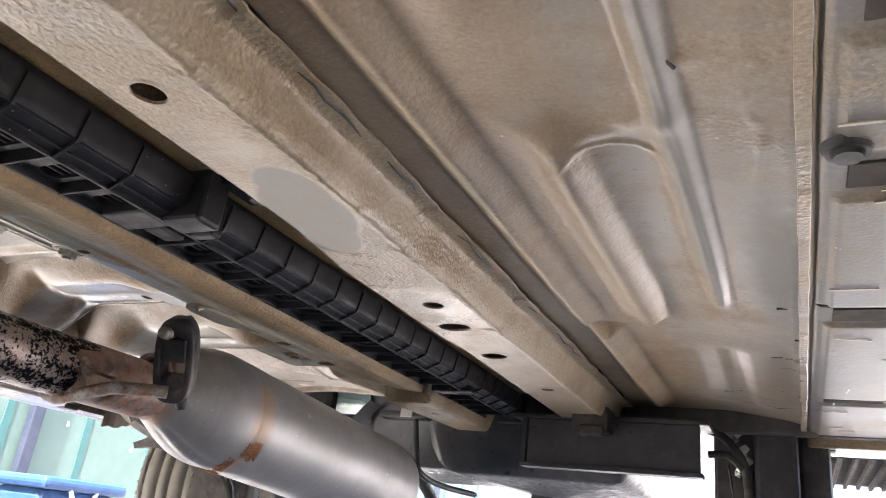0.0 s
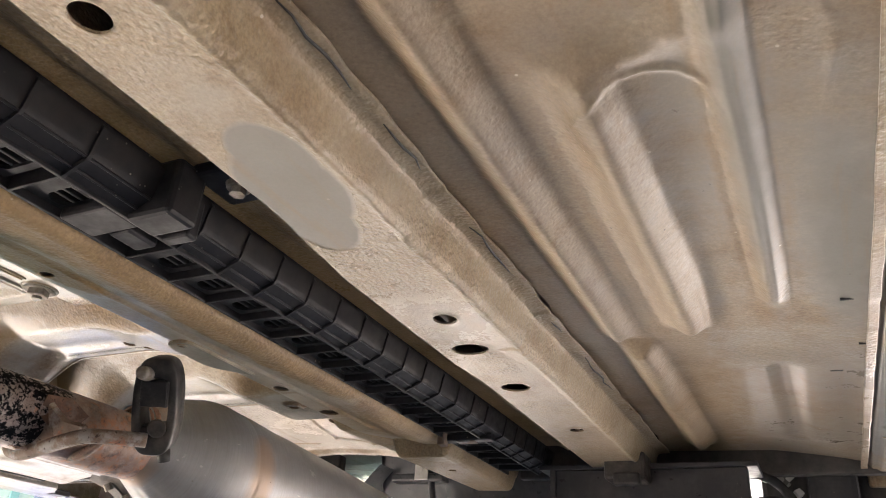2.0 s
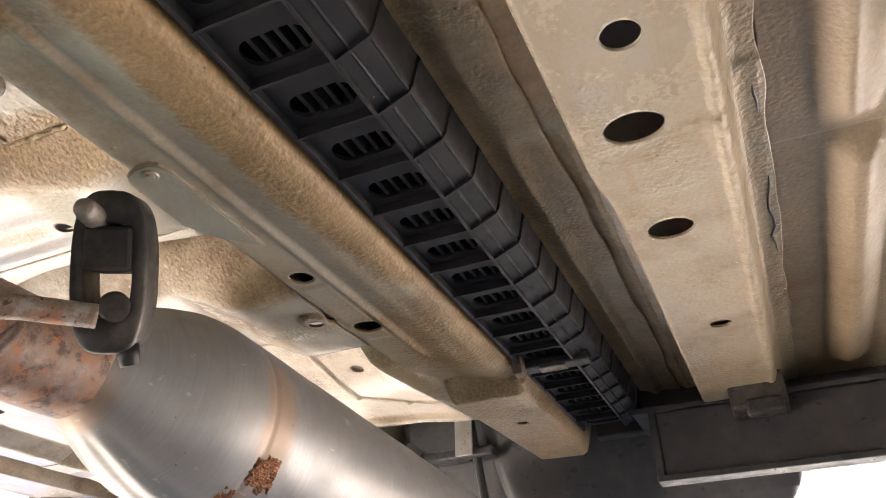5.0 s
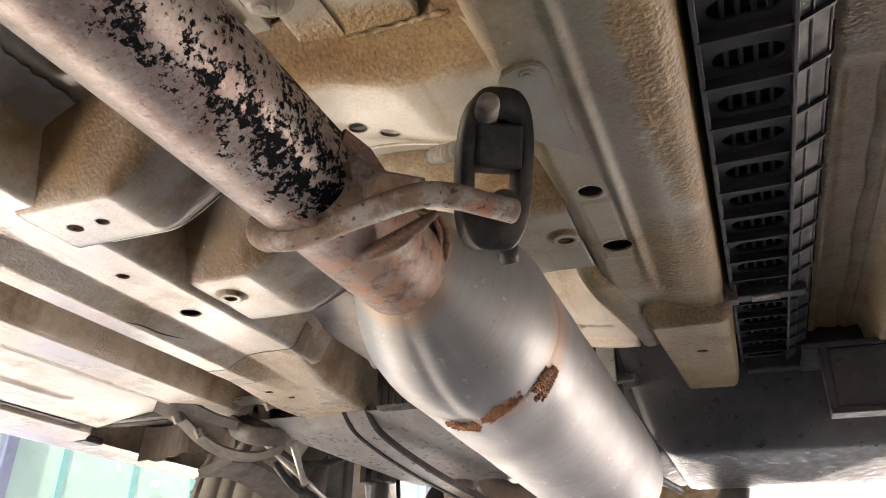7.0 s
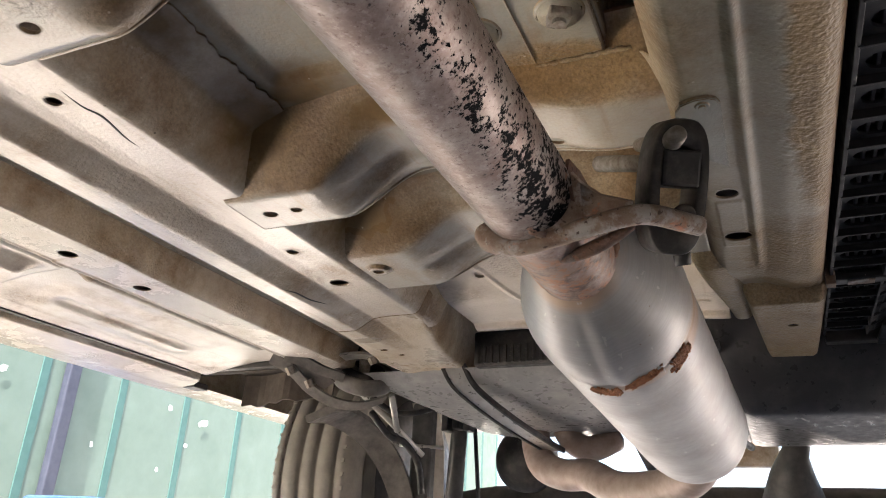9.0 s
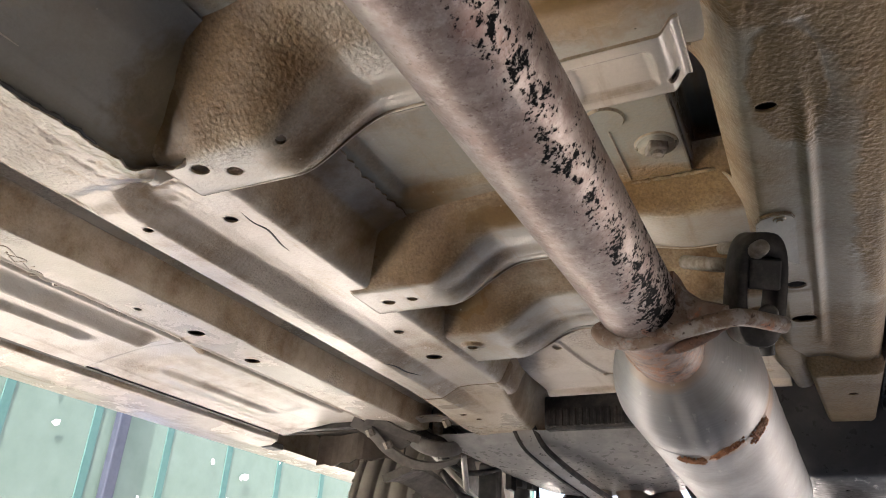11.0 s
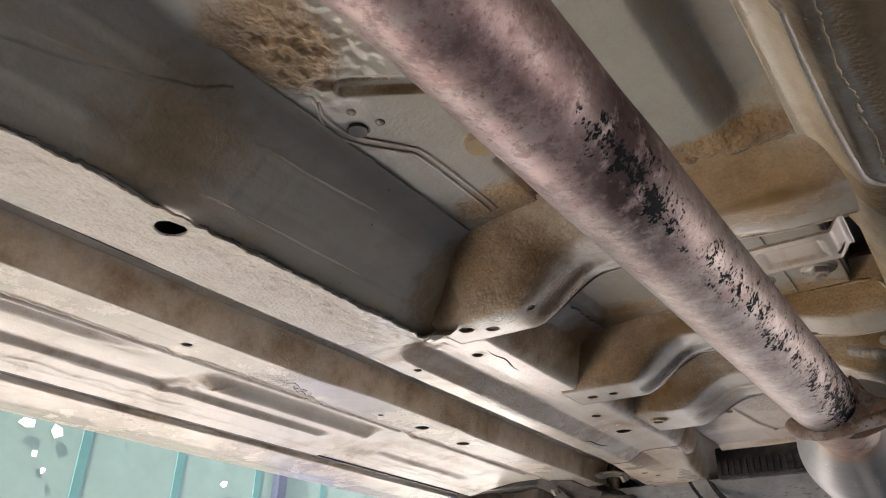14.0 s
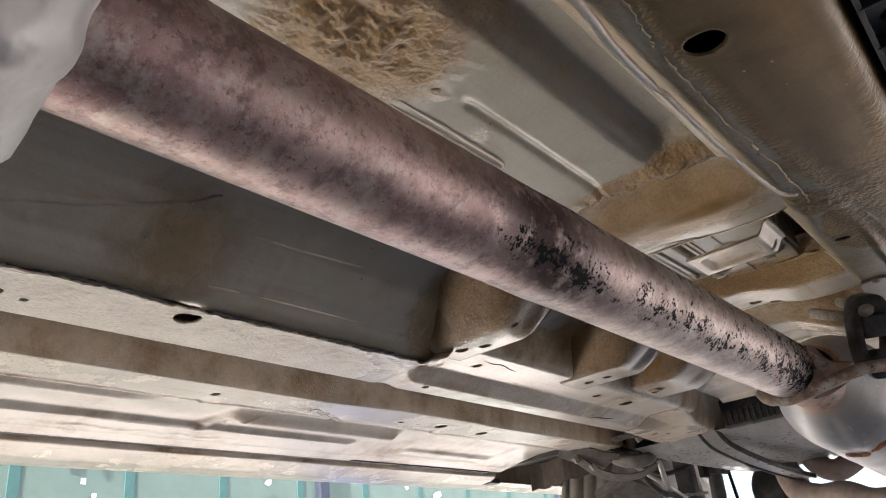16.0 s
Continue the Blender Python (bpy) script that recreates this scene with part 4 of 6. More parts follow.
def member(name, ya, yb, deep, mid, right, front, holes, x0=-0.186, x1=0.170, bend=0.012, pads=()):
    """A pressed cross member over the tunnel: sloping front wall, flat foot with holes, a rolled flange, arched in the middle."""
    sec = smooth_table([(ya - front - 0.012, -0.30), (ya - front, 0.0), (ya, 0.97), (ya + 0.005, 1.0), (yb - 0.004, 1.0), (yb, 0.97), (yb + 0.004, 0.82)], 0.0052)

    def zf(X, Y):
        yy = Y + bend * step(X, -0.11, -0.02) * (1 - step(X, 0.05, 0.12))
        pad = sum((0.0035 * (1 - step(np.hypot(X - px, Y - py), 0.009, 0.014)) for px, py in pads), 0 * X)
        return ROOF + 0.0015 - pad - arch(X, deep, mid, right) * sec(yy) + 0.002 * np.exp(-((Y - (ya + yb) / 2) / 0.012) ** 2) * band(X, -0.10, 0.06, 0.02)

    # pale tube paints the bright rim highlight along the rolled edge
    ex = np.linspace(x0 + 0.012, x1 - 0.012, 60)
    ez = zf(ex, np.full_like(ex, yb + 0.0036))
    tube("rolled_edge", [(x, yb + 0.0036, z) for x, z in zip(ex, ez)], [0.0013] * 60, paint_skirt, body, seg=10)
    return sheet(name, x0, x1, 190, ya - front - 0.012, yb + 0.004, 110, zf, paint_member, body, holes, thick=0.0022)


member("cross_member", 0.372, 0.426, 0.0600, 0.022, 0.026, 0.052, [(-0.161, 0.391, 0.0068, 0.0058), (-0.139, 0.401, 0.0058, 0.005), (-0.092, 0.388, 0.003, 0.004)])
member("cross_member", 0.618, 0.684, 0.0570, 0.020, 0.030, 0.030, [(-0.161, 0.652, 0.0058, 0.005), (-0.135, 0.651, 0.0048, 0.0042), (0.061, 0.660, 0.0065, 0.005), (0.080, 0.669, 0.0065, 0.005)])
member("cross_member", 0.772, 0.876, 0.0500, 0.022, 0.044, 0.045, [(-0.143, 0.810, 0.0058, 0.005), (0.160, 0.811, 0.006, 0.005)], pads=((-0.143, 0.810), (0.160, 0.811)))

# dark strips added inside the members, so that their holes look shaded
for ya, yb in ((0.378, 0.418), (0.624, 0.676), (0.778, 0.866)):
    box("member_shade", -0.105, 0.130, ya, yb, ROOF - 0.0045, ROOF - 0.003, dark_steel, body, 0.0004)

# nuts on the welded plate in the tunnel, and a rear drop plate
plate = part("weld_plate", box_bm(bmesh.new(), 0.0595, 0.1345, 0.452, 0.594, ROOF - 0.006, ROOF + 0.001, 0.002), paint_tunnel, body)
for nx_, ny_ in ((0.062, 0.550), (0.116, 0.547)):
    well = [(ROOF - 0.0055, 0.0160), (ROOF - 0.0072, 0.0150), (ROOF - 0.0078, 0.0138), (ROOF - 0.0070, 0.0126), (ROOF - 0.0050, 0.0118)]
    tube("nut_well", [(nx_, ny_, z) for z, r in well], [r for z, r in well], paint_tunnel, body, seg=32, caps=False)
    # dark disc painting the shade round the nut
    tube("well_shade", [(nx_, ny_, ROOF - 0.0066), (nx_, ny_, ROOF - 0.0060)], 0.0122, dark_steel, body, seg=28)
    bm = bmesh.new()
    box_bm(bm, -0.0068, 0.0068, -0.0068, 0.0068, -0.0042, 0.0042, 0.0012, Matrix.Translation((nx_, ny_, ROOF - 0.0095)) @ Matrix.Rotation(0.5, 4, "Z"))
    bmesh.ops.create_cone(bm, cap_ends=True, segments=16, radius1=0.0040, radius2=0.0044, depth=0.004, matrix=Matrix.Translation((nx_, ny_, ROOF - 0.0142)))
    part("weld_nut", bm, bolt_mat, body)
bm = bmesh.new()
bmesh.ops.create_cone(bm, cap_ends=True, segments=28, radius1=0.013, radius2=0.0145, depth=0.002, matrix=Matrix.Translation((0.089, 0.505, ROOF - 0.0068)))
part("pressed_disc", bm, paint_tunnel, body)
# thin pressed beads of the roof and the tunnel wall, paled to paint their highlights
for line in ([(-0.098, 0.118), (-0.104, 0.130), (-0.113, 0.146), (-0.114, 0.160), (-0.106, 0.178), (-0.088, 0.200), (-0.081, 0.216), (-0.080, 0.305)],
             [(-0.099, 0.126), (-0.106, 0.138), (-0.107, 0.156), (-0.100, 0.172), (-0.081, 0.197), (-0.0745, 0.216), (-0.073, 0.305)],
             [(0.0305, 0.10), (0.0300, 0.20), (0.0285, 0.2135), (0.0262, 0.2165), (0.0240, 0.2135), (0.0236, 0.20), (0.0236, 0.10)]):
    P = curve_pts([(x, y, ROOF - 0.0004) for x, y in line], 5)
    tube("pressed_bead", P, [0.0013 * min(1.0, 0.3 + 0.5 * min(k, len(P) - 1 - k)) for k in range(len(P))], paint_skirt, body, seg=10)
for line in ([(-0.1825, 0.105), (-0.1810, 0.135)], [(-0.1805, 0.146), (-0.1790, 0.262)], [(-0.1440, 0.120), (-0.1430, 0.173), (-0.1400, 0.236)]):
    P = curve_pts([(x, y, float(wall_z(np.array([x]), np.array([y]))[0]) + 0.0001) for x, y in line], 12)
    tube("pressed_bead", P, [0.0011 * min(1.0, 0.3 + 0.2 * min(k, len(P) - 1 - k)) for k in range(len(P))], paint_skirt, body, seg=10)
# lapped flange along the top of the tunnel wall
up = [(-0.167, -0.12), (-0.162, -0.076), (-0.157, -0.043), (-0.153, -0.004), (-0.145, 0.030), (-0.138, 0.062), (-0.123, 0.079)]
edge_u = smooth_table([(y, x) for x, y in up], 0.008)
edge_d = smooth_table([(-0.12, -0.178), (-0.069, -0.173), (-0.04, -0.165), (0.0, -0.158), (0.029, -0.148), (0.064, -0.140), (0.079, -0.125)], 0.008)
sheet("wall_flange", edge_d, edge_u, 14, -0.30, 0.079, 160, lambda X, Y: wall_z(X, Y) - 0.0022 + 0.0018 * (1 - step(X, edge_d(Y), edge_d(Y) + 0.003)), paint_wall, body, thick=0.0035)
# washer tab on the roof
bm = bmesh.new()
bmesh.ops.create_cone(bm, cap_ends=True, segments=28, radius1=0.0105, radius2=0.0125, depth=0.003, matrix=Matrix.Translation((-0.035, 0.222, ROOF - 0.0035)))
part("washer_tab", bm, plain("bronze_dust", (0.34, 0.25, 0.12), (0.24, 0.165, 0.075), 60, 0.5), body)
# threaded stud in the roof hole
bm = bmesh.new()
for k in range(5):
    bmesh.ops.create_cone(bm, cap_ends=True, segments=20, radius1=0.0068 - 0.0006 * (k % 2), radius2=0.0068, depth=0.0022, matrix=Matrix.Translation((-0.097, 0.163, ROOF - 0.001 + 0.002 * k)))
part("threaded_insert", bm, dark_steel, body)
for px, py in ((-0.088, 0.146), (-0.079, 0.165), (0.012, 0.19), (0.052, 0.11)):
    bm = bmesh.new()
    bmesh.ops.create_uvsphere(bm, u_segments=12, v_segments=6, radius=0.0034, matrix=Matrix.Translation((px, py, ROOF)) @ Matrix.Diagonal((1, 1, 0.55, 1)))
    part("weld_nub", bm, paint_tunnel, body, smooth=True)

# bare bracket strip across the tunnel, right of the pipe
sheet("bracket_strip", lambda y: 0.088 + 0.0 * y, lambda y: 0.158 + 0.0 * y, 60, 0.378, 0.424, 40,
      lambda X, Y: 1.7415 + 0.0035 * band(X, 0.098, 0.140, 0.003) * band(Y, 0.388, 0.416, 0.003) + 0.010 * step(X, 0.147, 0.156), paint_skirt, body, [(0.149, 0.414, 0.003, 0.003)], thick=0.0022)
# ragged weld run along the plate
rnd = random.Random(11)
tube("weld_run", [(0.052 + 0.0028 * k, 0.5950 + rnd.uniform(-0.0009, 0.0009), ROOF - 0.006 + rnd.uniform(-0.0006, 0.0006)) for k in range(36)], [rnd.uniform(0.0011, 0.0021) for k in range(36)], paint_coat, body, seg=12)
# seam beads pressed round the nuts and down the plate
for xa, xb, ya, yb in ((0.0875, 0.0890, 0.460, 0.590), (0.0640, 0.0652, 0.460, 0.530), (0.0690, 0.0702, 0.460, 0.530)):
    box("plate_bead", xa, xb, ya, yb, ROOF - 0.0075, ROOF - 0.005, paint_member, body, 0.0006)

# rear bracket of the right channel, tapered and rust-freckled
bk_x = smooth_table([(0.0, 1.790), (0.012, 1.752), (0.05, 1.742), (0.10, 1.736), (0.85, 1.735), (0.92, 1.738), (0.985, 1.752), (1.0, 1.790)], 0.012)
sheet("channel_bracket", lambda y: 0.188 + 0.018 * (y - 0.955) / 0.26, lambda y: 0.272 - 0.004 * (y - 0.955) / 0.26, 70, 0.962, 1.222, 130,
      lambda X, Y: bk_x((X - 0.188 - 0.018 * (Y - 0.955) / 0.26) / (0.084 - 0.022 * (Y - 0.955) / 0.26)) + 0.02 * step(Y, 1.195, 1.222) ** 2 + 0.026 * (1 - step(Y, 0.962, 0.984)),
      steel_paint("freckled_bracket_paint", 1.0, 0.9, [(0.23, 1.08, 0.05, 0.12, 0.4)], c1=rgb(0.42, 0.34, 0.22), c2=rgb(0.34, 0.25, 0.15), stain=0.5, lump=1.4), body, [(0.236, 1.06, 0.0052, 0.004)])
box("bracket_flange", 0.266, 0.275, 0.950, 0.9625, 1.742, 1.775, rod_mat, body, 0.001)

# tan flange of the floor beside the bracket
fl_x = smooth_table([(0.0, 1.800), (0.10, 1.772), (0.25, 1.7535), (0.45, 1.7505), (0.80, 1.7515), (1.0, 1.760)], 0.08)
sheet("floor_flange", lambda y: 0.140 + 0.030 * step(y, 0.90, 1.10), lambda y: 0.196 + 0.004 * step(y, 0.90, 1.10), 50, 0.875, 1.105, 110,
      lambda X, Y: fl_x((X - 0.140 - 0.030 * step(Y, 0.90, 1.10)) / (0.056 - 0.026 * step(Y, 0.90, 1.10))) + 0.03 * step(Y, 1.07, 1.105) ** 2 + 0.012 * (1 - step(Y, 0.875, 0.91)), steel_paint("tan_flange_paint", 0.95, 0.4, c1=rgb(0.43, 0.35, 0.24), c2=rgb(0.36, 0.27, 0.16)), body)

# sills
sill_r = smooth_table([(0.7155, 1.775), (0.7175, 1.759), (0.721, 1.757), (0.80, 1.756), (0.84, 1.758), (0.86, 1.775)], 0.003)


def sill_z(X, Y):
    z = sill_r(X)
    for a, b in ((-0.62, 0.30), (0.34, 0.435), (0.475, 0.665), (0.70, 0.98), (1.0, 1.22)):
        z -= 0.003 * band(Y, a + 0.006, b - 0.004, 0.003) * step(X, 0.725, 0.731)
    return z


sheet("sill_panel", 0.7155, 0.86, 90, Y0, 1.24, 640, sill_z, steel_paint("worn_sill_paint", 0.3, 0.1, c1=rgb(0.18, 0.176, 0.17), c2=rgb(0.12, 0.117, 0.113), rough=0.42, upright_tint=0.2), body, [(0.727, 0.662, 0.006, 0.004)])
sheet("seam_lip", wavy(0.7095, 0.001, 4, 12), wavy(0.7162, 0.0007, 7, 40), 10, Y0, 1.24, 420, lambda X, Y: 1.7575 - 0.0012 * step(Y, 0.47, 0.475) * (1 - step(Y, 0.68, 0.69)) + 0 * X, paint_rail, body)
for py in (0.426,):
    bm = bmesh.new()
    bmesh.ops.create_cone(bm, cap_ends=True, segments=32, radius1=0.0095, radius2=0.0120, depth=0.004, matrix=Matrix.Translation((0.7305, py, 1.7535)))
    bmesh.ops.create_cone(bm, cap_ends=True, segments=32, radius1=0.0065, radius2=0.0075, depth=0.003, matrix=Matrix.Translation((0.7305, py, 1.7505)))
    part("drain_plug", bm, rubber, body)
box("sill_end_block", 0.7170, 0.862, 1.2440, 1.325, 1.744, 1.80, paint_rail, body, 0.003)
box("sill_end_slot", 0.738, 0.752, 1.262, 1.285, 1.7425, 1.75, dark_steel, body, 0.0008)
box("arch_liner", 0.715, 0.862, 1.332, 1.75, 1.752, 1.80, liner_dust, body, 0.004)
for k in range(6):
    box("liner_rib", 0.737 + 0.021 * k, 0.743 + 0.021 * k, 1.334, 1.74, 1.744, 1.753, liner_dust, body, 0.001)
for ya, yb in ((0.3035, 0.336), (0.444, 0.4695), (0.6690, 0.6965), (0.984, 0.998)):
    box("sill_joint", 0.732, 0.845, ya, yb, 1.7552, 1.7585, liner_dust, body, 0.0006)
# scuffs and lifted flakes of paint on the sill
rnd = random.Random(21)
for k in range(34):
    cx, cy, L_ = rnd.uniform(0.735, 0.84), rnd.uniform(0.32, 1.2), rnd.uniform(0.002, 0.016)
    bm = bmesh.new()
    box_bm(bm, -L_, L_, -rnd.uniform(0.0004, 0.0011), rnd.uniform(0.0004, 0.0011), -0.0002, 0.0006, 0, Matrix.Translation((cx, cy, 1.7526)) @ Matrix.Rotation(rnd.uniform(-0.25, 0.25) + (1.5 if k % 7 == 0 else 0), 4, "Z"))
    part("scuff", bm, paint_skirt, body)
sill_l = smooth_table([(0.7372, 1.775), (0.7392, 1.757), (0.745, 1.7545), (0.80, 1.748), (0.818, 1.748), (0.824, 1.775)], 0.003)
sheet("sill_panel", -0.843, lambda y: -0.7372 - 0.036 * step(y, 1.235, 1.265), 60, Y0, 1.66, 420, lambda X, Y: sill_l(np.minimum(-X, 0.815)) + 0.0009 * lumps(X, Y, 9, 14) + 0.0015 * band(Y, 1.262, 1.30, 0.004) * step(-X, 0.775, 0.785), paint_skirt, body)
box("sill_clip", -0.800, -0.772, 1.262, 1.30, 1.7485, 1.760, dark_steel, body, 0.002)
# dark strip drawn for the shade in the gap by the sill
box("sill_gap_shade", -0.7400, -0.7290, Y0, 1.2, 1.7615, 1.80, dark_steel, body, 0.0005)

# closing panels round what is seen
box("front_floor", -0.84, 0.84, -2.2, Y0 - 0.002, 1.765, 1.80, paint_pan, body)
box("rear_closing_panel", 0.275, 0.84, Y1 + 0.002, Y1 + 0.02, 1.752, 1.84, dark_steel, body)
box("rear_closing_panel", -0.77, -0.34, 1.242, 1.256, 1.772, 1.84, dark_steel, body)
box("front_closing_panel", -0.84, 0.84, Y0 - 0.02, Y0 + 0.002, 1.722, 1.84, dark_steel, body)
box("side_closing_panel", 0.845, 0.865, -2.4, 2.4, 1.762, 1.9, paint_skirt, body)
box("side_closing_panel", -0.866, -0.845, -2.4, 2.4, 1.750, 1.9, paint_skirt, body)
box("cabin_shell", -0.86, 0.86, -2.6, 2.4, 1.838, 2.9, paint_skirt, body, 0.02)

# wheel arch behind the left floor: liner roof and a mud-caked flap
sheet("arch_liner", -0.84, -0.44, 60, 1.258, 1.75, 50, lambda X, Y: 1.772 + 0.05 * step(Y, 1.26, 1.45) + 0.002 * lumps(X, Y, 40, 15), liner_dust, body)
bm = bmesh.new()
flap = []
for k in range(15):
    u = k / 14
    zb = 1.7180 + 0.012 * u + 0.003 * math.sin(k * 1.9)
    yy = 1.302 + 0.010 * math.sin(u * 9)
    flap.append([bm.verts.new((-0.690 + 0.190 * u, y_, z_)) for y_, z_ in ((yy, zb), (yy + 0.003, 1.776), (yy + 0.007, 1.776), (yy + 0.005, zb))])
for a, b in zip(flap[:-1], flap[1:]):
    for k in range(4):
        bm.faces.new((a[k], a[(k + 1) % 4], b[(k + 1) % 4], b[k]))
bm.faces.new(flap[0])
bm.faces.new(flap[-1][::-1])
part("liner_flap", bm, plain("mud_caked_flap", (0.085, 0.068, 0.055), (0.14, 0.112, 0.088), 30, 0.85, 0, 0.0004, 200), body, "mud-caked brown liner flap")

# ---- exhaust ----
exhaust = thing("exhaust_pipe", "rust-stained steel exhaust pipe with silver resonator and flaking black paint", "exhaust")
ax = lambda y: Vector((0.0902 + 0.0117 * (y - 0.4), y, 1.6803 - 0.0097 * (y - 0.4)))
ys = np.linspace(-0.14, 0.668, 70)
tube("front_pipe", [ax(y) for y in ys], [0.0279 + 0.0006 * math.exp(-((y - 0.14) / 0.02) ** 2) + 0.0008 * math.exp(-((y - 0.62) / 0.05) ** 2) for y in ys], pipe_mat, exhaust, seg=72)
rx = lambda y: Vector((0.0784 + 0.045 * (y - 0.4), y, 1.7140 - 0.097 * (y - 0.4)))
prof = [(0.660, 0.0290), (0.6685, 0.0305), (0.673, 0.0335), (0.690, 0.0425), (0.715, 0.0545), (0.735, 0.0615), (0.752, 0.0642), (0.760, 0.0646), (1.145, 0.0645), (1.160, 0.063), (1.168, 0.058), (1.173, 0.045), (1.175, 0.026)]


def can_shape():
    """The can as a grid round its axis, with a folded lengthwise seam across the cone and shallow dents."""
    n, yy = 180, np.concatenate([np.linspace(0.660, 0.80, 90), np.linspace(0.804, 1.13, 46), np.linspace(1.135, 1.175, 26)])
    rr = smooth_table(prof, 0.004)(yy)
    rr[0], rr[-1] = 0.029, 0.020
    verts, faces = [], []
    for y, r in zip(yy, rr):
        for k in range(n):
            t = 360.0 * k / n
            fold = float(step(y, 0.682, 0.70) * (1 - step(y, 0.775, 0.80)))
            dr = 0.0011 * fold * (math.exp(-((t - 279) / 5.5) ** 2) - 0.75 * math.exp(-((t - 268) / 4) ** 2) - 0.75 * math.exp(-((t - 290) / 4) ** 2))
            dr += 0.0007 * noise.noise((math.cos(radians(t)) * 2.2, y * 26, math.sin(radians(t)) * 2.2))
            dr -= 0.0009 * math.exp(-((y - 0.7745) / 0.0022) ** 2)
            c = rx(y)
            verts.append(c + Vector((math.cos(radians(t)), 0, math.sin(radians(t)))) * (r + dr))
    for i in range(len(yy) - 1):
        for k in range(n):
            faces.append((i * n + k, i * n + (k + 1) % n, (i + 1) * n + (k + 1) % n, (i + 1) * n + k))
    faces.append(tuple((len(yy) - 1) * n + k for k in range(n)))
    return mesh_ob("resonator", verts, faces, steel_mat, exhaust, "silver resonator can with patches of rust")


can = can_shape()
# weld beads at the neck
for yw, rw, th in ((0.669, 0.0310, 0.0030), (0.6625, 0.0295, 0.0018)):
    bm = bmesh.new()
    n = 90
    ring = []
    c, q = rx(yw), (rx(yw + 0.01) - rx(yw)).to_track_quat("Z", "X").to_matrix().to_4x4()
    for k in range(n):
        t = 2 * math.pi * k / n
        loop = []
        for j in range(6):
            u = 2 * math.pi * j / 6
            rr = rw + th * math.cos(u) * (0.8 + 0.4 * noise.noise((k * 0.6, yw * 50, 0)))
            loop.append(bm.verts.new(c + q.to_3x3() @ Vector((rr * math.cos(t), rr * math.sin(t), th * math.sin(u)))))
        ring.append(loop)
    for k in range(n):
        for j in range(6):
            bm.faces.new((ring[k][j], ring[k][(j + 1) % 6], ring[(k + 1) % n][(j + 1) % 6], ring[(k + 1) % n][j]))
    part("weld_bead", bm, bead_mat, can, smooth=True)


def on_can(y, ang, up=0.0):
    """A point on the resonator; ang in degrees, 0 towards +x, 270 towards the ground."""
    c = rx(y)
    r = float(np.interp(y, [p[0] for p in prof], [p[1] for p in prof])) + up
    return c + Vector((math.cos(radians(ang)) * r, 0, math.sin(radians(ang)) * r))


def rust_patch(y, ang, dy, da, seed, tilt=0.0):
    """A ragged scab of rust with pits and a torn outline."""
    n = 44
    bm = bmesh.new()
    g = {}
    for i in range(n):
        for j in range(n):
            u, v = i / (n - 1) * 2 - 1, j / (n - 1) * 2 - 1
            d = max(abs(u), abs(v)) * 0.4 + math.hypot(u, v) * 0.6 + 0.42 * noise.noise((u * 2.4 + seed, v * 2.4, seed)) + 0.26 * noise.noise((u * 7 + seed, v * 7, seed + 2))
            if d < 0.80:
                h = 0.0006 + 0.0022 * abs(noise.noise((u * 8, v * 8, seed + 4))) if d < 0.70 else -0.0005
                g[i, j] = bm.verts.new(on_can(y + v * dy + tilt * u, ang + u * da, h))
    for i in range(n - 1):
        for j in range(n - 1):
            k = [(i, j), (i + 1, j), (i + 1, j + 1), (i, j + 1)]
            if all(a in g for a in k):
                bm.faces.new([g[a] for a in k])
    return part("rust_patch", bm, rust_mat, can, "brown flaking rust patch")


rust_patch(0.784, 322, 0.018, 14, 1.0)
rust_patch(0.772, 292, 0.009, 19, 2.0, -0.007)
rust_patch(0.786, 263, 0.011, 14, 3.0)
# tail pipe behind the can
tail_mat = plain("tan_scaled_pipe", (0.42, 0.335, 0.29), (0.29, 0.215, 0.18), 45, 0.5, 0.25, 0.0003, 300)
tail = curve_pts([rx(1.165), (0.113, 1.21, 1.605), (0.080, 1.27, 1.588), (0.030, 1.32, 1.584), (-0.025, 1.37, 1.590), (-0.075, 1.42, 1.613), (-0.125, 1.45, 1.617), (-0.165, 1.47, 1.634), (-0.184, 1.49, 1.668), (-0.192, 1.51, 1.705), (-0.196, 1.54, 1.76)], 8)
tube("tail_pipe", tail, 0.0255, tail_mat, exhaust, "tan scaled tail pipe", seg=40)
bend = curve_pts([(-0.150, 1.53, 1.76), (-0.145, 1.52, 1.715), (-0.125, 1.51, 1.680), (-0.095, 1.52, 1.668), (-0.06, 1.56, 1.690)], 7)
tube("tail_pipe", bend, 0.022, tail_mat, exhaust, seg=32)
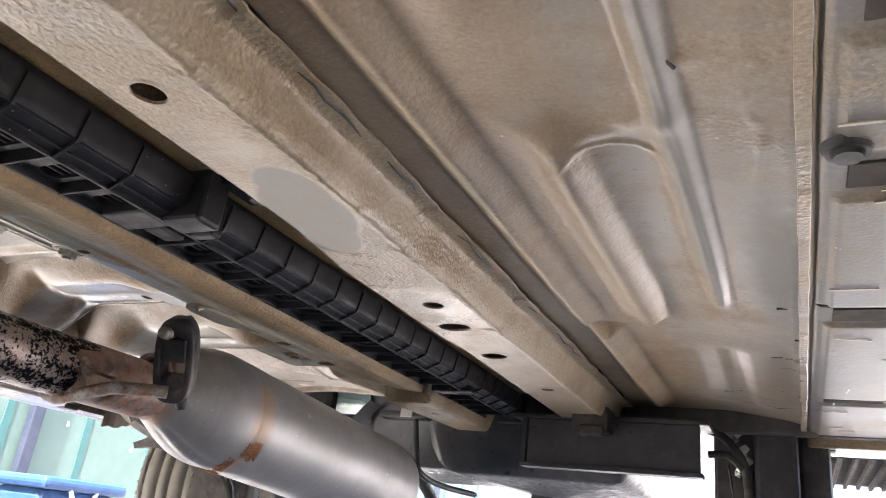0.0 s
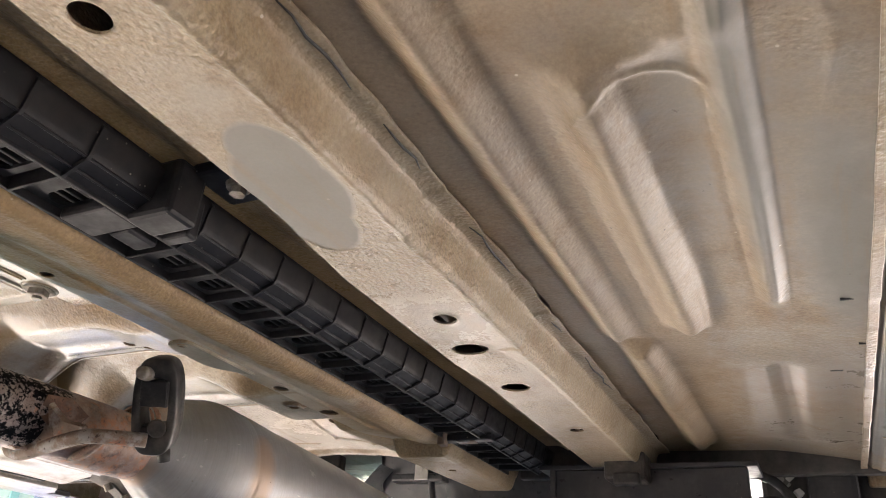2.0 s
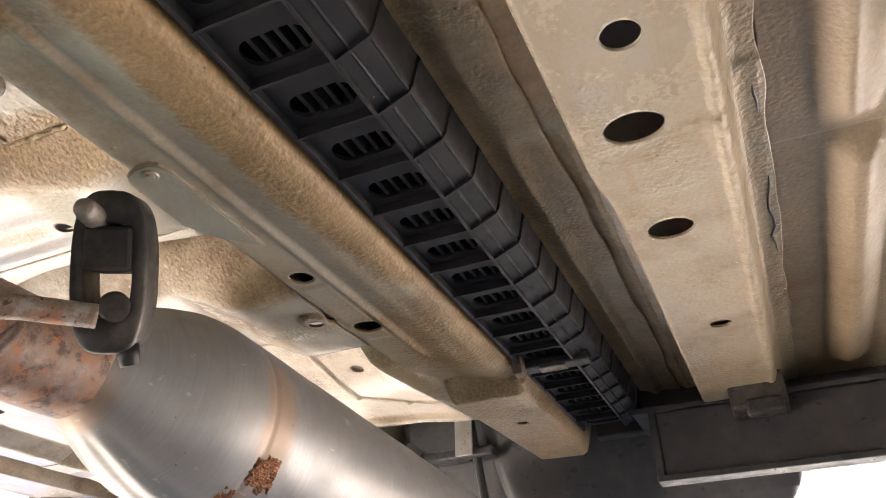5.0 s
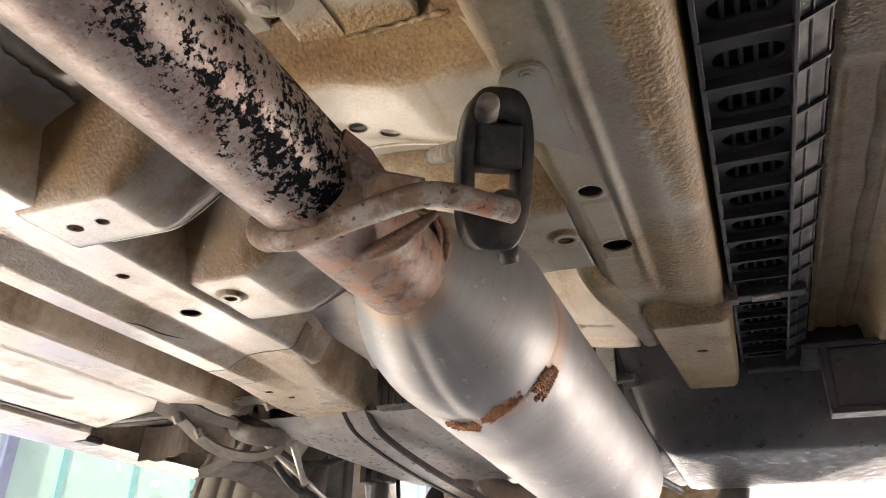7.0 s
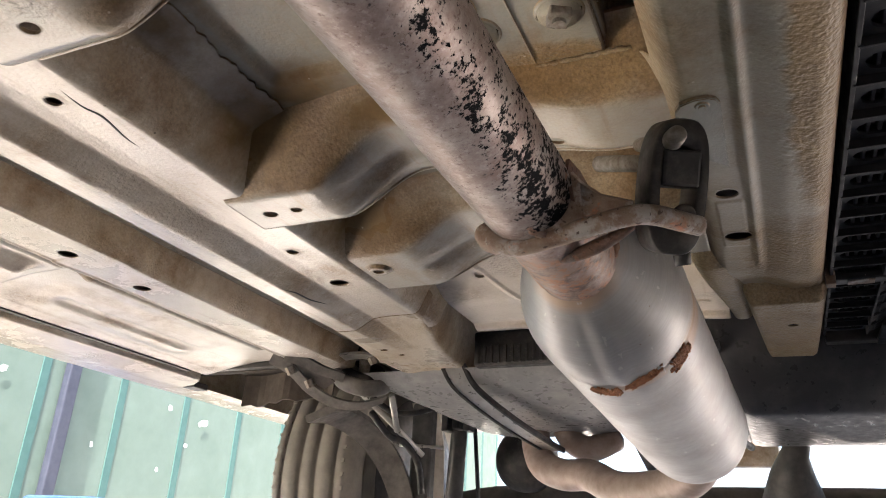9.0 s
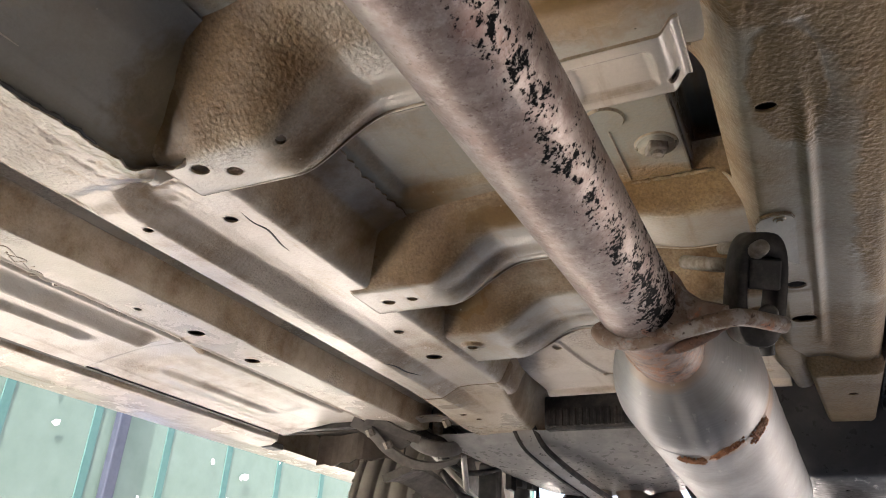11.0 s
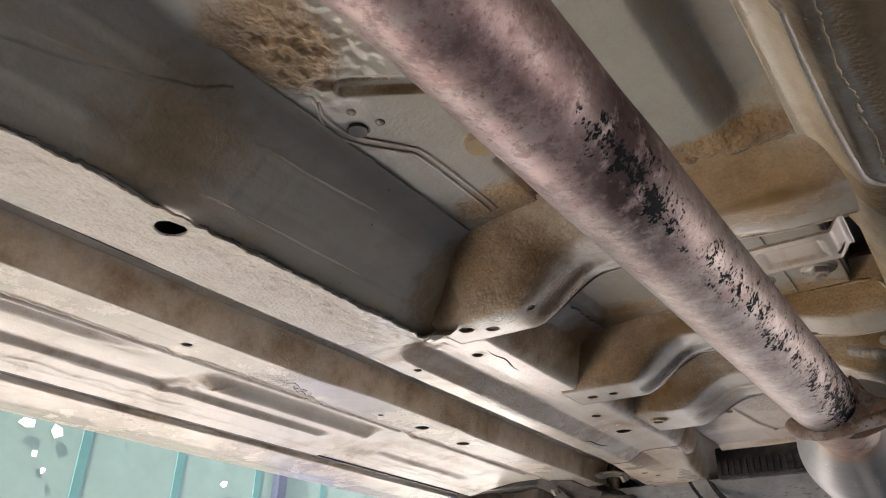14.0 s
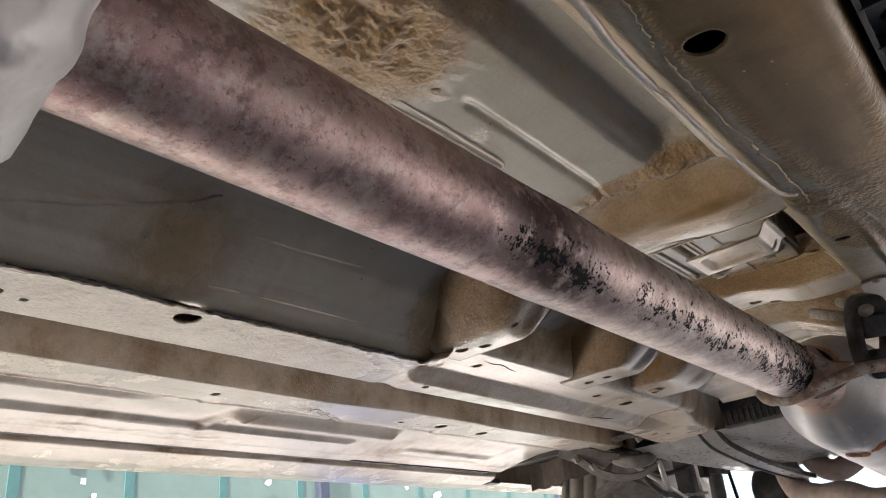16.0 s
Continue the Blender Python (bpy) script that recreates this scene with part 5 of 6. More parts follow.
# front can: a crumpled foil shield with a blunt end that the pipe runs into
fp = [(-0.1265, 0.0272), (-0.1260, 0.0300), (-0.1270, 0.0350), (-0.1290, 0.0430), (-0.1320, 0.0515), (-0.1365, 0.0570), (-0.1450, 0.0600), (-0.158, 0.0620), (-0.18, 0.064), (-0.22, 0.068), (-0.40, 0.071), (-0.60, 0.071)]
verts, faces, N_ = [], [], 96
for i, (y, r) in enumerate(fp):
    c = ax(y)
    for k in range(N_):
        t = 2 * math.pi * k / N_
        q = (1.7 * math.cos(t), 1.7 * math.sin(t), y * 30)
        far = min(1.0, max(0.0, (r - 0.029) / 0.025))
        rr = r * (1 + far * (0.10 * noise.noise(q) + 0.05 * noise.noise((4 * math.cos(t), 4 * math.sin(t), y * 70)))) + 0.0012 * noise.noise((2.5 * math.cos(t), 2.5 * math.sin(t), 9.0))
        dy = 0.0045 * far * noise.noise((2.4 * math.cos(t), 2.4 * math.sin(t), 4.0)) + 0.0018 * noise.noise((3.0 * math.cos(t), 3.0 * math.sin(t), 7.0))
        verts.append((c.x + rr * math.cos(t), y + dy, c.z + rr * math.sin(t)))
        if i:
            j = (k + 1) % N_
            faces.append(((i - 1) * N_ + k, i * N_ + k, i * N_ + j, (i - 1) * N_ + j))
mesh_ob("front_can", verts, faces, can_mat, exhaust, "crumpled pale grey foil shield round the front pipe")
# rough weld ring where the neck meets the cone
rnd = random.Random(5)
d_ = (rx(0.70) - rx(0.66)).normalized()
e_ = d_.cross(Vector((0, 0, 1))).normalized()
g_ = e_.cross(d_)
ring = [rx(0.6685) + (e_ * math.cos(2 * math.pi * k / 72) + g_ * math.sin(2 * math.pi * k / 72)) * (0.0310 + rnd.uniform(-0.0004, 0.0004)) for k in range(73)]
tube("weld_ring", ring, [0.0023 + rnd.uniform(-0.0005, 0.0006) for _ in ring], bead_mat, exhaust, "rust-brown weld ring round the neck", seg=10)
# hanger rod bent round the pipe, with a saddle plate
rod = curve_pts([(0.0635, 0.572, 1.664), (0.070, 0.568, 1.6560), (0.088, 0.565, 1.6500), (0.118, 0.564, 1.6545), (0.147, 0.566, 1.6605), (0.160, 0.574, 1.6630), (0.173, 0.592, 1.6650), (0.181, 0.603, 1.666)], 7)
tube("hanger_rod", rod, [0.0072 if i < 10 else 0.0058 for i in range(len(rod))], rod_mat, exhaust, "rust-brown bent hanger rod", seg=20)
bm = bmesh.new()
outline = [(0.097, 0.538, 1.6535), (0.108, 0.536, 1.6585), (0.116, 0.545, 1.6700), (0.119, 0.552, 1.6860), (0.124, 0.556, 1.6800), (0.134, 0.559, 1.6720), (0.150, 0.565, 1.6685), (0.150, 0.567, 1.6650), (0.125, 0.562, 1.6590), (0.104, 0.556, 1.6525)]
lo = [bm.verts.new(p) for p in outline]
hi = [bm.verts.new(Vector(p) + Vector((0.0006, 0.0040, 0.0026))) for p in outline]
bm.faces.new(lo)
bm.faces.new(hi[::-1])
for k in range(len(lo)):
    bm.faces.new((lo[k], hi[k], hi[(k + 1) % len(lo)], lo[(k + 1) % len(lo)]))
bmesh.ops.triangulate(bm, faces=[f for f in bm.faces if len(f.verts) > 4])
part("gusset_plate", bm, rod_mat, exhaust)
rnd = random.Random(17)
bead_pts = curve_pts([(0.1185, 0.5440, 1.6800), (0.1130, 0.5405, 1.6660), (0.1045, 0.5395, 1.6585), (0.0985, 0.5440, 1.6545), (0.0985, 0.5530, 1.6525), (0.1030, 0.5590, 1.6525)], 7)
tube("weld_bead", bead_pts, [0.0021 + rnd.uniform(-0.0005, 0.0007) for _ in bead_pts], bead_mat, exhaust, seg=10)
wing = bmesh.new()
wp = [(0.1170, 0.5470, 1.6760), (0.1180, 0.5500, 1.6920), (0.1190, 0.5720, 1.6950), (0.1240, 0.5880, 1.6840), (0.1210, 0.5800, 1.6720), (0.1190, 0.5600, 1.6680)]
wl = [wing.verts.new(p) for p in wp]
wh = [wing.verts.new(Vector(p) + Vector((0.0022, -0.0006, 0.0))) for p in wp]
wing.faces.new(wl)
wing.faces.new(wh[::-1])
for k in range(6):
    wing.faces.new((wl[k], wh[k], wh[(k + 1) % 6], wl[(k + 1) % 6]))
bmesh.ops.triangulate(wing, faces=[f for f in wing.faces if len(f.verts) > 4])
part("gusset_wing", wing, scale_mat, exhaust)
tongue = curve_pts([(0.096, 0.600, 1.6535), (0.112, 0.598, 1.6545), (0.130, 0.596, 1.6600), (0.147, 0.592, 1.6660)], 6)
tube("clamp_tongue", tongue, [0.0018 + 0.0026 * math.sin(math.pi * i / (len(tongue) - 1)) for i in range(len(tongue))], scale_mat, exhaust, seg=12)

# ---- rubber hanger ----
hang = thing("rubber_hanger", "dusty black rubber exhaust hanger loop on a steel pin", "exhaust hanger")
HC = Vector((0.1655, 0.6205, 1.7015))
HR = Vector((0.86, 0.50, 0.03)).normalized()
HU = Vector((-0.02, -0.50, 0.866))
HU = (HU - HR * HU.dot(HR)).normalized()
HN = HR.cross(HU)
if HN.y > 0:
    HN = -HN


def hp(u, v, w):
    return HC + HR * u + HU * v + HN * w


def stadium(hw, hh, n=40):
    out = []
    for k in range(n):
        t = 2 * math.pi * k / n
        c, s_ = math.cos(t), math.sin(t)
        out.append((hw * math.copysign(abs(c) ** 0.62, c), hh * math.copysign(abs(s_) ** 0.72, s_)))
    return out


bm = bmesh.new()
outer, inner = stadium(0.0185, 0.0410), stadium(0.0112, 0.0235)
levels = [(-0.013, 0.0018), (-0.0108, 0.0), (0.0108, 0.0), (0.013, 0.0018)]
ro = [[bm.verts.new(hp(u * (1 - i / 0.03), v * (1 - i / 0.06), w)) for u, v in outer] for w, i in levels]
ri = [[bm.verts.new(hp(u * (1 + i / 0.03), 0.0005 + v * (1 + i / 0.05), w)) for u, v in inner] for w, i in levels]
N = 40
for L_ in (ro, ri):
    for a, b in zip(L_[:-1], L_[1:]):
        for k in range(N):
            bm.faces.new((a[k], a[(k + 1) % N], b[(k + 1) % N], b[k]))
for o, i_ in ((ro[0], ri[0]), (ro[-1], ri[-1])):
    for k in range(N):
        bm.faces.new((o[k], o[(k + 1) % N], i_[(k + 1) % N], i_[k]))
bmesh.ops.bevel(bm, geom=[e for e in bm.edges if e.is_manifold and e.calc_face_angle(0) > 0.7], offset=0.0012, segments=2, affect="EDGES")
part("loop", bm, rubber, hang, smooth=True)
M = Matrix((HR, HU, HN)).transposed().to_4x4()
M.translation = HC
bm = bmesh.new()
box_bm(bm, -0.0118, 0.0118, 0.000, 0.0225, -0.0150, 0.0150, 0.0020, M)
box_bm(bm, -0.0100, 0.0100, -0.0235, -0.0165, -0.0135, 0.0135, 0.0015, M)
part("stop_block", bm, rubber, hang)
bm = bmesh.new()
pin_prof = [(0.004, 0.0062), (0.016, 0.0060), (0.021, 0.0058), (0.0235, 0.0054), (0.0250, 0.0046), (0.0252, 0.0020)]
bmesh.ops.create_cone(bm, cap_ends=True, segments=16, radius1=0.0048, radius2=0.0048, depth=0.06, matrix=M @ Matrix.Translation((-0.004, 0.029, -0.02)))
part("steel_pin", bm, bolt_mat, hang, smooth=False)
tube("pin_head", [hp(-0.006 - 0.10 * w, 0.0235 + 0.28 * w, w) for w, r in pin_prof], [r for w, r in pin_prof], bolt_mat, hang, "rusty round steel pin head", seg=24)
tube("grommet", [hp(0.004, -0.0175, 0.0125), hp(0.004, -0.0175, 0.0142), hp(0.004, -0.0175, 0.0148)], [0.0078, 0.0076, 0.0056], rubber, hang, seg=24)
tube("rubber_nib", [hp(0.008, -0.037, 0.004), hp(0.010, -0.047, 0.005)], [0.006, 0.0048], rubber, hang, seg=14)
tube("body_stud", [(0.112, 0.668, 1.752), (0.150, 0.634, 1.728)], 0.0058, bolt_mat, hang, seg=16)

# ---- cable duct ----
duct = thing("cable_duct", "black ribbed plastic cable duct with slots, clipped along the floor", "cable duct")
DX0, DX1 = 0.2715, 0.3165
top = part("duct_cover", box_bm(bmesh.new(), 0.274, 0.334, Y0, 1.165, 1.776, 1.7845, 0.001), duct_black, duct)
bm = bmesh.new()
box_bm(bm, DX0 - 0.0015, DX0 + 0.0015, Y0, 1.165, 1.7505, 1.7775, 0.0005)
part("side_wall", bm, duct_black, duct)
bm = bmesh.new()
box_bm(bm, DX1 - 0.0012, DX1 + 0.0012, Y0, 1.165, 1.7490, 1.7640, 0.0005)
part("ridge", bm, duct_black, duct)
# slanted flank
side = smooth_table([(0.3165, 1.7510), (0.3325, 1.7580), (0.3350, 1.7600), (0.3385, 1.7785)], 0.0007)
sheet("flank", 0.3170, 0.3385, 24, Y0, 1.165, 500, lambda X, Y: side(X), duct_black, duct)
for x in (0.3240, 0.3335):
    tube("flank_bead", [(x, Y0, float(side(np.array([x]))[0]) - 0.0002), (x, 1.165, float(side(np.array([x]))[0]) - 0.0002)], 0.0010, duct_black, duct, seg=8)
PITCH = 0.0385
cells = [0.466 + PITCH * k for k in range(13)] + [0.985 + 0.036 * k for k in range(5)]
cells += [0.420 - 0.042 * k for k in range(1, 25) if 0.420 - 0.042 * k > Y0 + 0.02]
bm = box_bm(bmesh.new(), DX0, DX1, -0.0009, 0.0009, 1.7497, 1.7660, 0.0004)
rib = part("rib", bm, duct_black, duct)
# plate with a slot with rounded ends
bm = bmesh.new()
sx0, sx1, sy, sr = DX0 + 0.0060 + 0.0080, DX1 - 0.0035 - 0.0080, 0.0245, 0.0080
inn, out = [], []
px0, px1, py0, py1 = DX0 + 0.001, DX1 - 0.001, 0.001, PITCH - 0.001
for k in range(32):
    t = 2 * math.pi * (k + 0.5) / 32
    c_, s_ = math.cos(t), math.sin(t)
    inn.append(((sx1 if c_ > 0 else sx0) + sr * c_, sy + sr * s_))
    ox, oy = (sx0 + sx1) / 2 + 0.060 * c_, sy + 0.060 * s_
    out.append((min(max(ox, px0), px1), min(max(oy, py0), py1)))
loops = [[bm.verts.new((x, y, z)) for x, y in L] for L, z in ((out, 1.7585), (out, 1.7560), (inn, 1.7560), (inn, 1.7585))]
for a, c_ in zip(loops, loops[1:] + loops[:1]):
    for k in range(32):
        bm.faces.new((a[k], a[(k + 1) % 32], c_[(k + 1) % 32], c_[k]))
plate_ob = part("slot_plate", bm, duct_black, duct)
bar = part("slot_bar", box_bm(bmesh.new(), DX0 + 0.0120, DX0 + 0.0146, 0.0150, 0.0345, 1.7580, 1.7680, 0.0006), duct_black, duct)
bm = bmesh.new()
n = 12
prev = None
for k in range(n + 1):
    x = 0.3165 + 0.0225 * k / n
    z = float(side(np.array([x]))[0])
    nx_, nz_ = 0.45, -0.89
    row = [bm.verts.new((x + a * nx_, b, z + a * nz_)) for a, b in ((-0.0008, -0.0015), (0.0024, -0.0011), (0.0024, 0.0011), (-0.0008, 0.0015))]
    if prev:
        for j in range(4):
            bm.faces.new((prev[j], prev[(j + 1) % 4], row[(j + 1) % 4], row[j]))
    else:
        bm.faces.new(row)
    prev = row
bm.faces.new(prev[::-1])
fin = part("fin", bm, duct_black, duct)
for i, y in enumerate(cells):
    for src in (rib, plate_ob, fin):
        o = src if i == 0 else src.copy()
        o.location.y = y
        if i:
            scene.collection.objects.link(o)
    for k in range(4):
        o = bar if i + k == 0 else bar.copy()
        o.location = (k * 0.0072, y, 0)
        if i + k:
            scene.collection.objects.link(o)
# joint boxes and closing band
bm = bmesh.new()
box_bm(bm, 0.3145, 0.350, 0.424, 0.448, 1.7480, 1.786, 0.003)
box_bm(bm, 0.3150, 0.338, 0.452, 0.462, 1.7490, 1.780, 0.002)
box_bm(bm, 0.275, 0.316, 0.410, 0.436, 1.7490, 1.757, 0.002)
box_bm(bm, 0.288, 0.306, 0.436, 0.460, 1.7490, 1.757, 0.002)
part("joint_box", bm, duct_black, duct)
bm = bmesh.new()
box_bm(bm, DX0 - 0.003, 0.330, 0.958, 0.974, 1.7480, 1.756, 0.0015)
part("closing_band", bm, duct_black, duct, "black band with a metal clip")
bm = bmesh.new()
box_bm(bm, 0.286, 0.309, 0.9605, 0.9715, 1.7465, 1.7485, 0.0006)
part("clip", bm, rod_mat, duct)
# clip foot with a screw on the floor
bm = bmesh.new()
box_bm(bm, 0.345, 0.392, 0.436, 0.476, 1.7805, 1.789, 0.003)
foot = part("clip_foot", bm, duct_black, duct)
bm = bmesh.new()
bmesh.ops.create_cone(bm, cap_ends=True, segments=24, radius1=0.0075, radius2=0.0085, depth=0.003, matrix=Matrix.Translation((0.368, 0.456, 1.7792)))
bmesh.ops.create_cone(bm, cap_ends=True, segments=6, radius1=0.0052, radius2=0.0052, depth=0.006, matrix=Matrix.Translation((0.368, 0.456, 1.7765)))
part("screw", bm, bolt_mat, foot)

# ---- fuel tank and what hangs by it ----
tank = thing("fuel_tank", "dusty black plastic fuel tank with a pale steel strap", "fuel tank")


def tank_shell(name, x0, x1, y0, y1, zb, zt, bulge, r, mat=tank_black, front=(), across=()):
    n = 36
    verts, faces = [], []
    zz = smooth_table([(-1.0, 1.0), (-0.93, 0.35), (-0.8, 0.06), (0.0, -bulge), (0.8, 0.06), (0.93, 0.35), (1.0, 1.0)], r)
    zv = smooth_table(front, r) if front else zz
    zz = smooth_table(across, r) if across else zz
    G = np.linspace(-1, 1, n)
    for v in G:
        for u in G:
            a = np.clip(max(float(zz(np.array([u]))[0]), float(zv(np.array([v]))[0])), -1, 1)
            verts.append((x0 + (x1 - x0) * (u + 1) / 2, y0 + (y1 - y0) * (v + 1) / 2, zb + (zt - zb) * a))
    for i in range(n - 1):
        for j in range(n - 1):
            faces.append((i * n + j, (i + 1) * n + j, (i + 1) * n + j + 1, i * n + j + 1))
    return mesh_ob(name, verts, faces, mat, tank)


tank_shell("tank_half", -0.432, 0.045, 1.196, 1.62, 1.697, 1.835, 0.08, 0.03, tank_black, [(-1.0, 0.34), (-0.93, 0.22), (-0.5, 0.07), (0.0, 0.0), (0.7, -0.03), (0.93, 0.35), (1.0, 1.0)],
           [(-1.0, 1.0), (-0.93, 0.55), (-0.80, 0.27), (-0.45, 0.04), (0.0, -0.08), (0.45, -0.04), (0.75, 0.10), (1.0, 0.6)])
tank_shell("tank_half", 0.128, 0.50, 1.222, 1.62, 1.668, 1.835, 0.05, 0.05, tank_dark)
tank_shell("tank_half", 0.02, 0.185, 1.232, 1.60, 1.672, 1.835, 0.02, 0.04, tank_dark)
box("tank_ledge", 0.060, 0.150, 1.205, 1.232, 1.752, 1.764, tank_dark, tank, 0.003)
# foam pad with ribs along the top of the front
box("foam_pad", -0.185, -0.02, 1.178, 1.198, 1.738, 1.79, rubber, tank, 0.004)
for k in range(15):
    box("pad_rib", -0.180 + 0.0105 * k, -0.1755 + 0.0105 * k, 1.1755, 1.180, 1.742, 1.768, rubber, tank, 0.001)
# strap with raised edges
st = curve_pts([(-0.226, 1.188, 1.775), (-0.212, 1.205, 1.742), (-0.196, 1.245, 1.722), (-0.176, 1.31, 1.703), (-0.160, 1.38, 1.690), (-0.150, 1.48, 1.682)], 7)
for dx, w, up_, mt, nm in ((0.0, 0.0125, 0.0, strap_mat, "tank_strap"), (-0.0155, 0.0022, -0.002, rubber, "strap_edge"), (0.0155, 0.0022, -0.002, rubber, "strap_edge")):
    bm = bmesh.new()
    prev = None
    for p in st:
        row = [bm.verts.new(p + Vector((dx + a, 0.3 * (dx + a), c + up_ - 0.0175))) for a, c in ((-w, -0.006), (w, -0.006), (w, 0.002), (-w, 0.002))]
        if prev:
            for k in range(4):
                bm.faces.new((prev[k], prev[(k + 1) % 4], row[(k + 1) % 4], row[k]))
        prev = row
    part(nm, bm, mt, tank, "pale steel tank strap" if nm == "tank_strap" else "")
st = curve_pts([(0.124, 1.206, 1.80), (0.127, 1.214, 1.755), (0.134, 1.219, 1.70), (0.141, 1.226, 1.668), (0.152, 1.29, 1.655), (0.17, 1.40, 1.652)], 6)
tube("strap_edge", st, 0.005, black_plastic, tank, seg=10)

bm = box_bm(bmesh.new(), 0.1065, 0.1285, 1.196, 1.199, 1.752, 1.806, 0.001)
bmesh.ops.create_cone(bm, cap_ends=True, segments=14, radius1=0.0035, radius2=0.0035, depth=0.002, matrix=Matrix.Translation((0.1175, 1.1955, 1.768)) @ Matrix.Rotation(math.pi / 2, 4, "X"))
part("fixing_tab", bm, strap_mat, tank, "bare steel tab with a rivet")

panel = thing("tank_guard", "flat black plastic guard plate under the tank", "guard plate")
bm = bmesh.new()
box_bm(bm, 0.352, 0.588, 1.13, 1.145, 1.684, 1.748, 0.002)
box_bm(bm, 0.345, 0.592, 1.125, 1.15, 1.680, 1.686, 0.001)
box_bm(bm, 0.345, 0.352, 1.128, 1.15, 1.684, 1.750, 0.001)
part("plate", bm, black_plastic, panel)
part("upper_flange", box_bm(bmesh.new(), 0.33, 0.60, 1.128, 1.21, 1.748, 1.754, 0.001), black_plastic, panel)
bm = bmesh.new()
box_bm(bm, 0.425, 0.475, 1.095, 1.14, 1.728, 1.762, 0.004, Matrix.Identity(4))
box_bm(bm, 0.438, 0.470, 1.085, 1.10, 1.720, 1.735, 0.003)
part("fixing_clip", bm, rubber, panel)

liner = thing("arch_liner_post", "black plastic wheel arch liner behind the floor", "arch liner")
box("liner_wall", 0.648, 0.705, 1.215, 1.30, 1.62, 1.79, black_plastic, liner, 0.008)
box("liner_fold", 0.70, 0.745, 1.25, 1.34, 1.62, 1.79, dark_steel, liner, 0.01)
box("liner_cross_wall", 0.592, 0.65, 1.27, 1.31, 1.66, 1.79, dark_steel, liner, 0.006)

# pale wiring bits and a hose behind the guard
wires = thing("wiring_loom", "tangled pale plastic connectors and black hoses", "wiring")
rnd = random.Random(5)
for k in range(9):
    c = Vector((rnd.uniform(0.592, 0.640), rnd.uniform(1.215, 1.262), rnd.uniform(1.705, 1.765)))
    bm = bmesh.new()
    box_bm(bm, -rnd.uniform(0.003, 0.009), rnd.uniform(0.003, 0.009), -0.004, 0.004, -rnd.uniform(0.003, 0.008), rnd.uniform(0.003, 0.008), 0.001, Matrix.Translation(c) @ Euler((rnd.uniform(-1, 1), rnd.uniform(-1, 1), rnd.uniform(-1, 1))).to_matrix().to_4x4())
    part("connector", bm, white_mat if k % 2 else bright_mat, wires)
tube("hose", curve_pts([(0.588, 1.20, 1.755), (0.612, 1.21, 1.745), (0.632, 1.215, 1.72), (0.640, 1.22, 1.69), (0.642, 1.22, 1.62)], 6), 0.006, rubber, wires, seg=12)
tube("hose", curve_pts([(0.592, 1.20, 1.72), (0.615, 1.21, 1.722), (0.635, 1.215, 1.705)], 6), 0.005, rubber, wires, seg=12)
tube("cable", curve_pts([(0.616, 1.22, 1.71), (0.621, 1.22, 1.67), (0.630, 1.22, 1.60)], 6), 0.0016, rubber, wires, seg=8)

# ---- rear left suspension and wheel ----
arm = thing("trailing_arm", "dusty steel trailing arm with black rubber bush and bolted bracket", "suspension arm")


def ring(name, c, axis, R, r, mat, parent, stretch=1.0, n=40, m=12):
    bm = bmesh.new()
    q = Vector(axis).to_track_quat("Z", "Y").to_matrix()
    rows = []
    for i in range(n):
        t = 2 * math.pi * i / n
        rows.append([bm.verts.new(Vector(c) + q @ Vector(((R + r * math.cos(2 * math.pi * j / m)) * math.cos(t), (R + r * math.cos(2 * math.pi * j / m)) * math.sin(t), stretch * r * math.sin(2 * math.pi * j / m)))) for j in range(m)])
    for i in range(n):
        for j in range(m):
            bm.faces.new((rows[i][j], rows[i][(j + 1) % m], rows[(i + 1) % n][(j + 1) % m], rows[(i + 1) % n][j]))
    return part(name, bm, mat, parent, smooth=True)


BUSH = Vector((-0.392, 1.225, 1.742))
BAX = (0.35, -0.45, 0.82)
ring("bush_housing", BUSH, BAX, 0.043, 0.007, arm_mat, arm, 2.0)
bush = ring("rubber_bush", BUSH, BAX, 0.026, 0.011, rubber, arm, 1.6)
tube("bush_bolt", [BUSH + Vector((0.01, -0.02, 0.05)), BUSH + Vector((-0.006, 0.014, -0.022))], 0.009, bolt_mat, arm, seg=16)


def strip(name, pts, width, thick_, mat, parent):
    """A bent flat strip along pts; width: a vector across it at each point, or one for all."""
    bm = bmesh.new()
    prev = None
    P = curve_pts(pts, 6)
    for i, p in enumerate(P):
        w = Vector(width) * (1 - 0.25 * i / len(P))
        d = (P[min(i + 1, len(P) - 1)] - P[max(i - 1, 0)]).normalized()
        n_ = d.cross(w).normalized() * thick_
        row = [bm.verts.new(q) for q in (p - w, p + w, p + w + n_, p - w + n_)]
        if prev:
            for j in range(4):
                bm.faces.new((prev[j], prev[(j + 1) % 4], row[(j + 1) % 4], row[j]))
        else:
            bm.faces.new(row)
        prev = row
    bm.faces.new(prev[::-1])
    return part(name, bm, mat, parent)


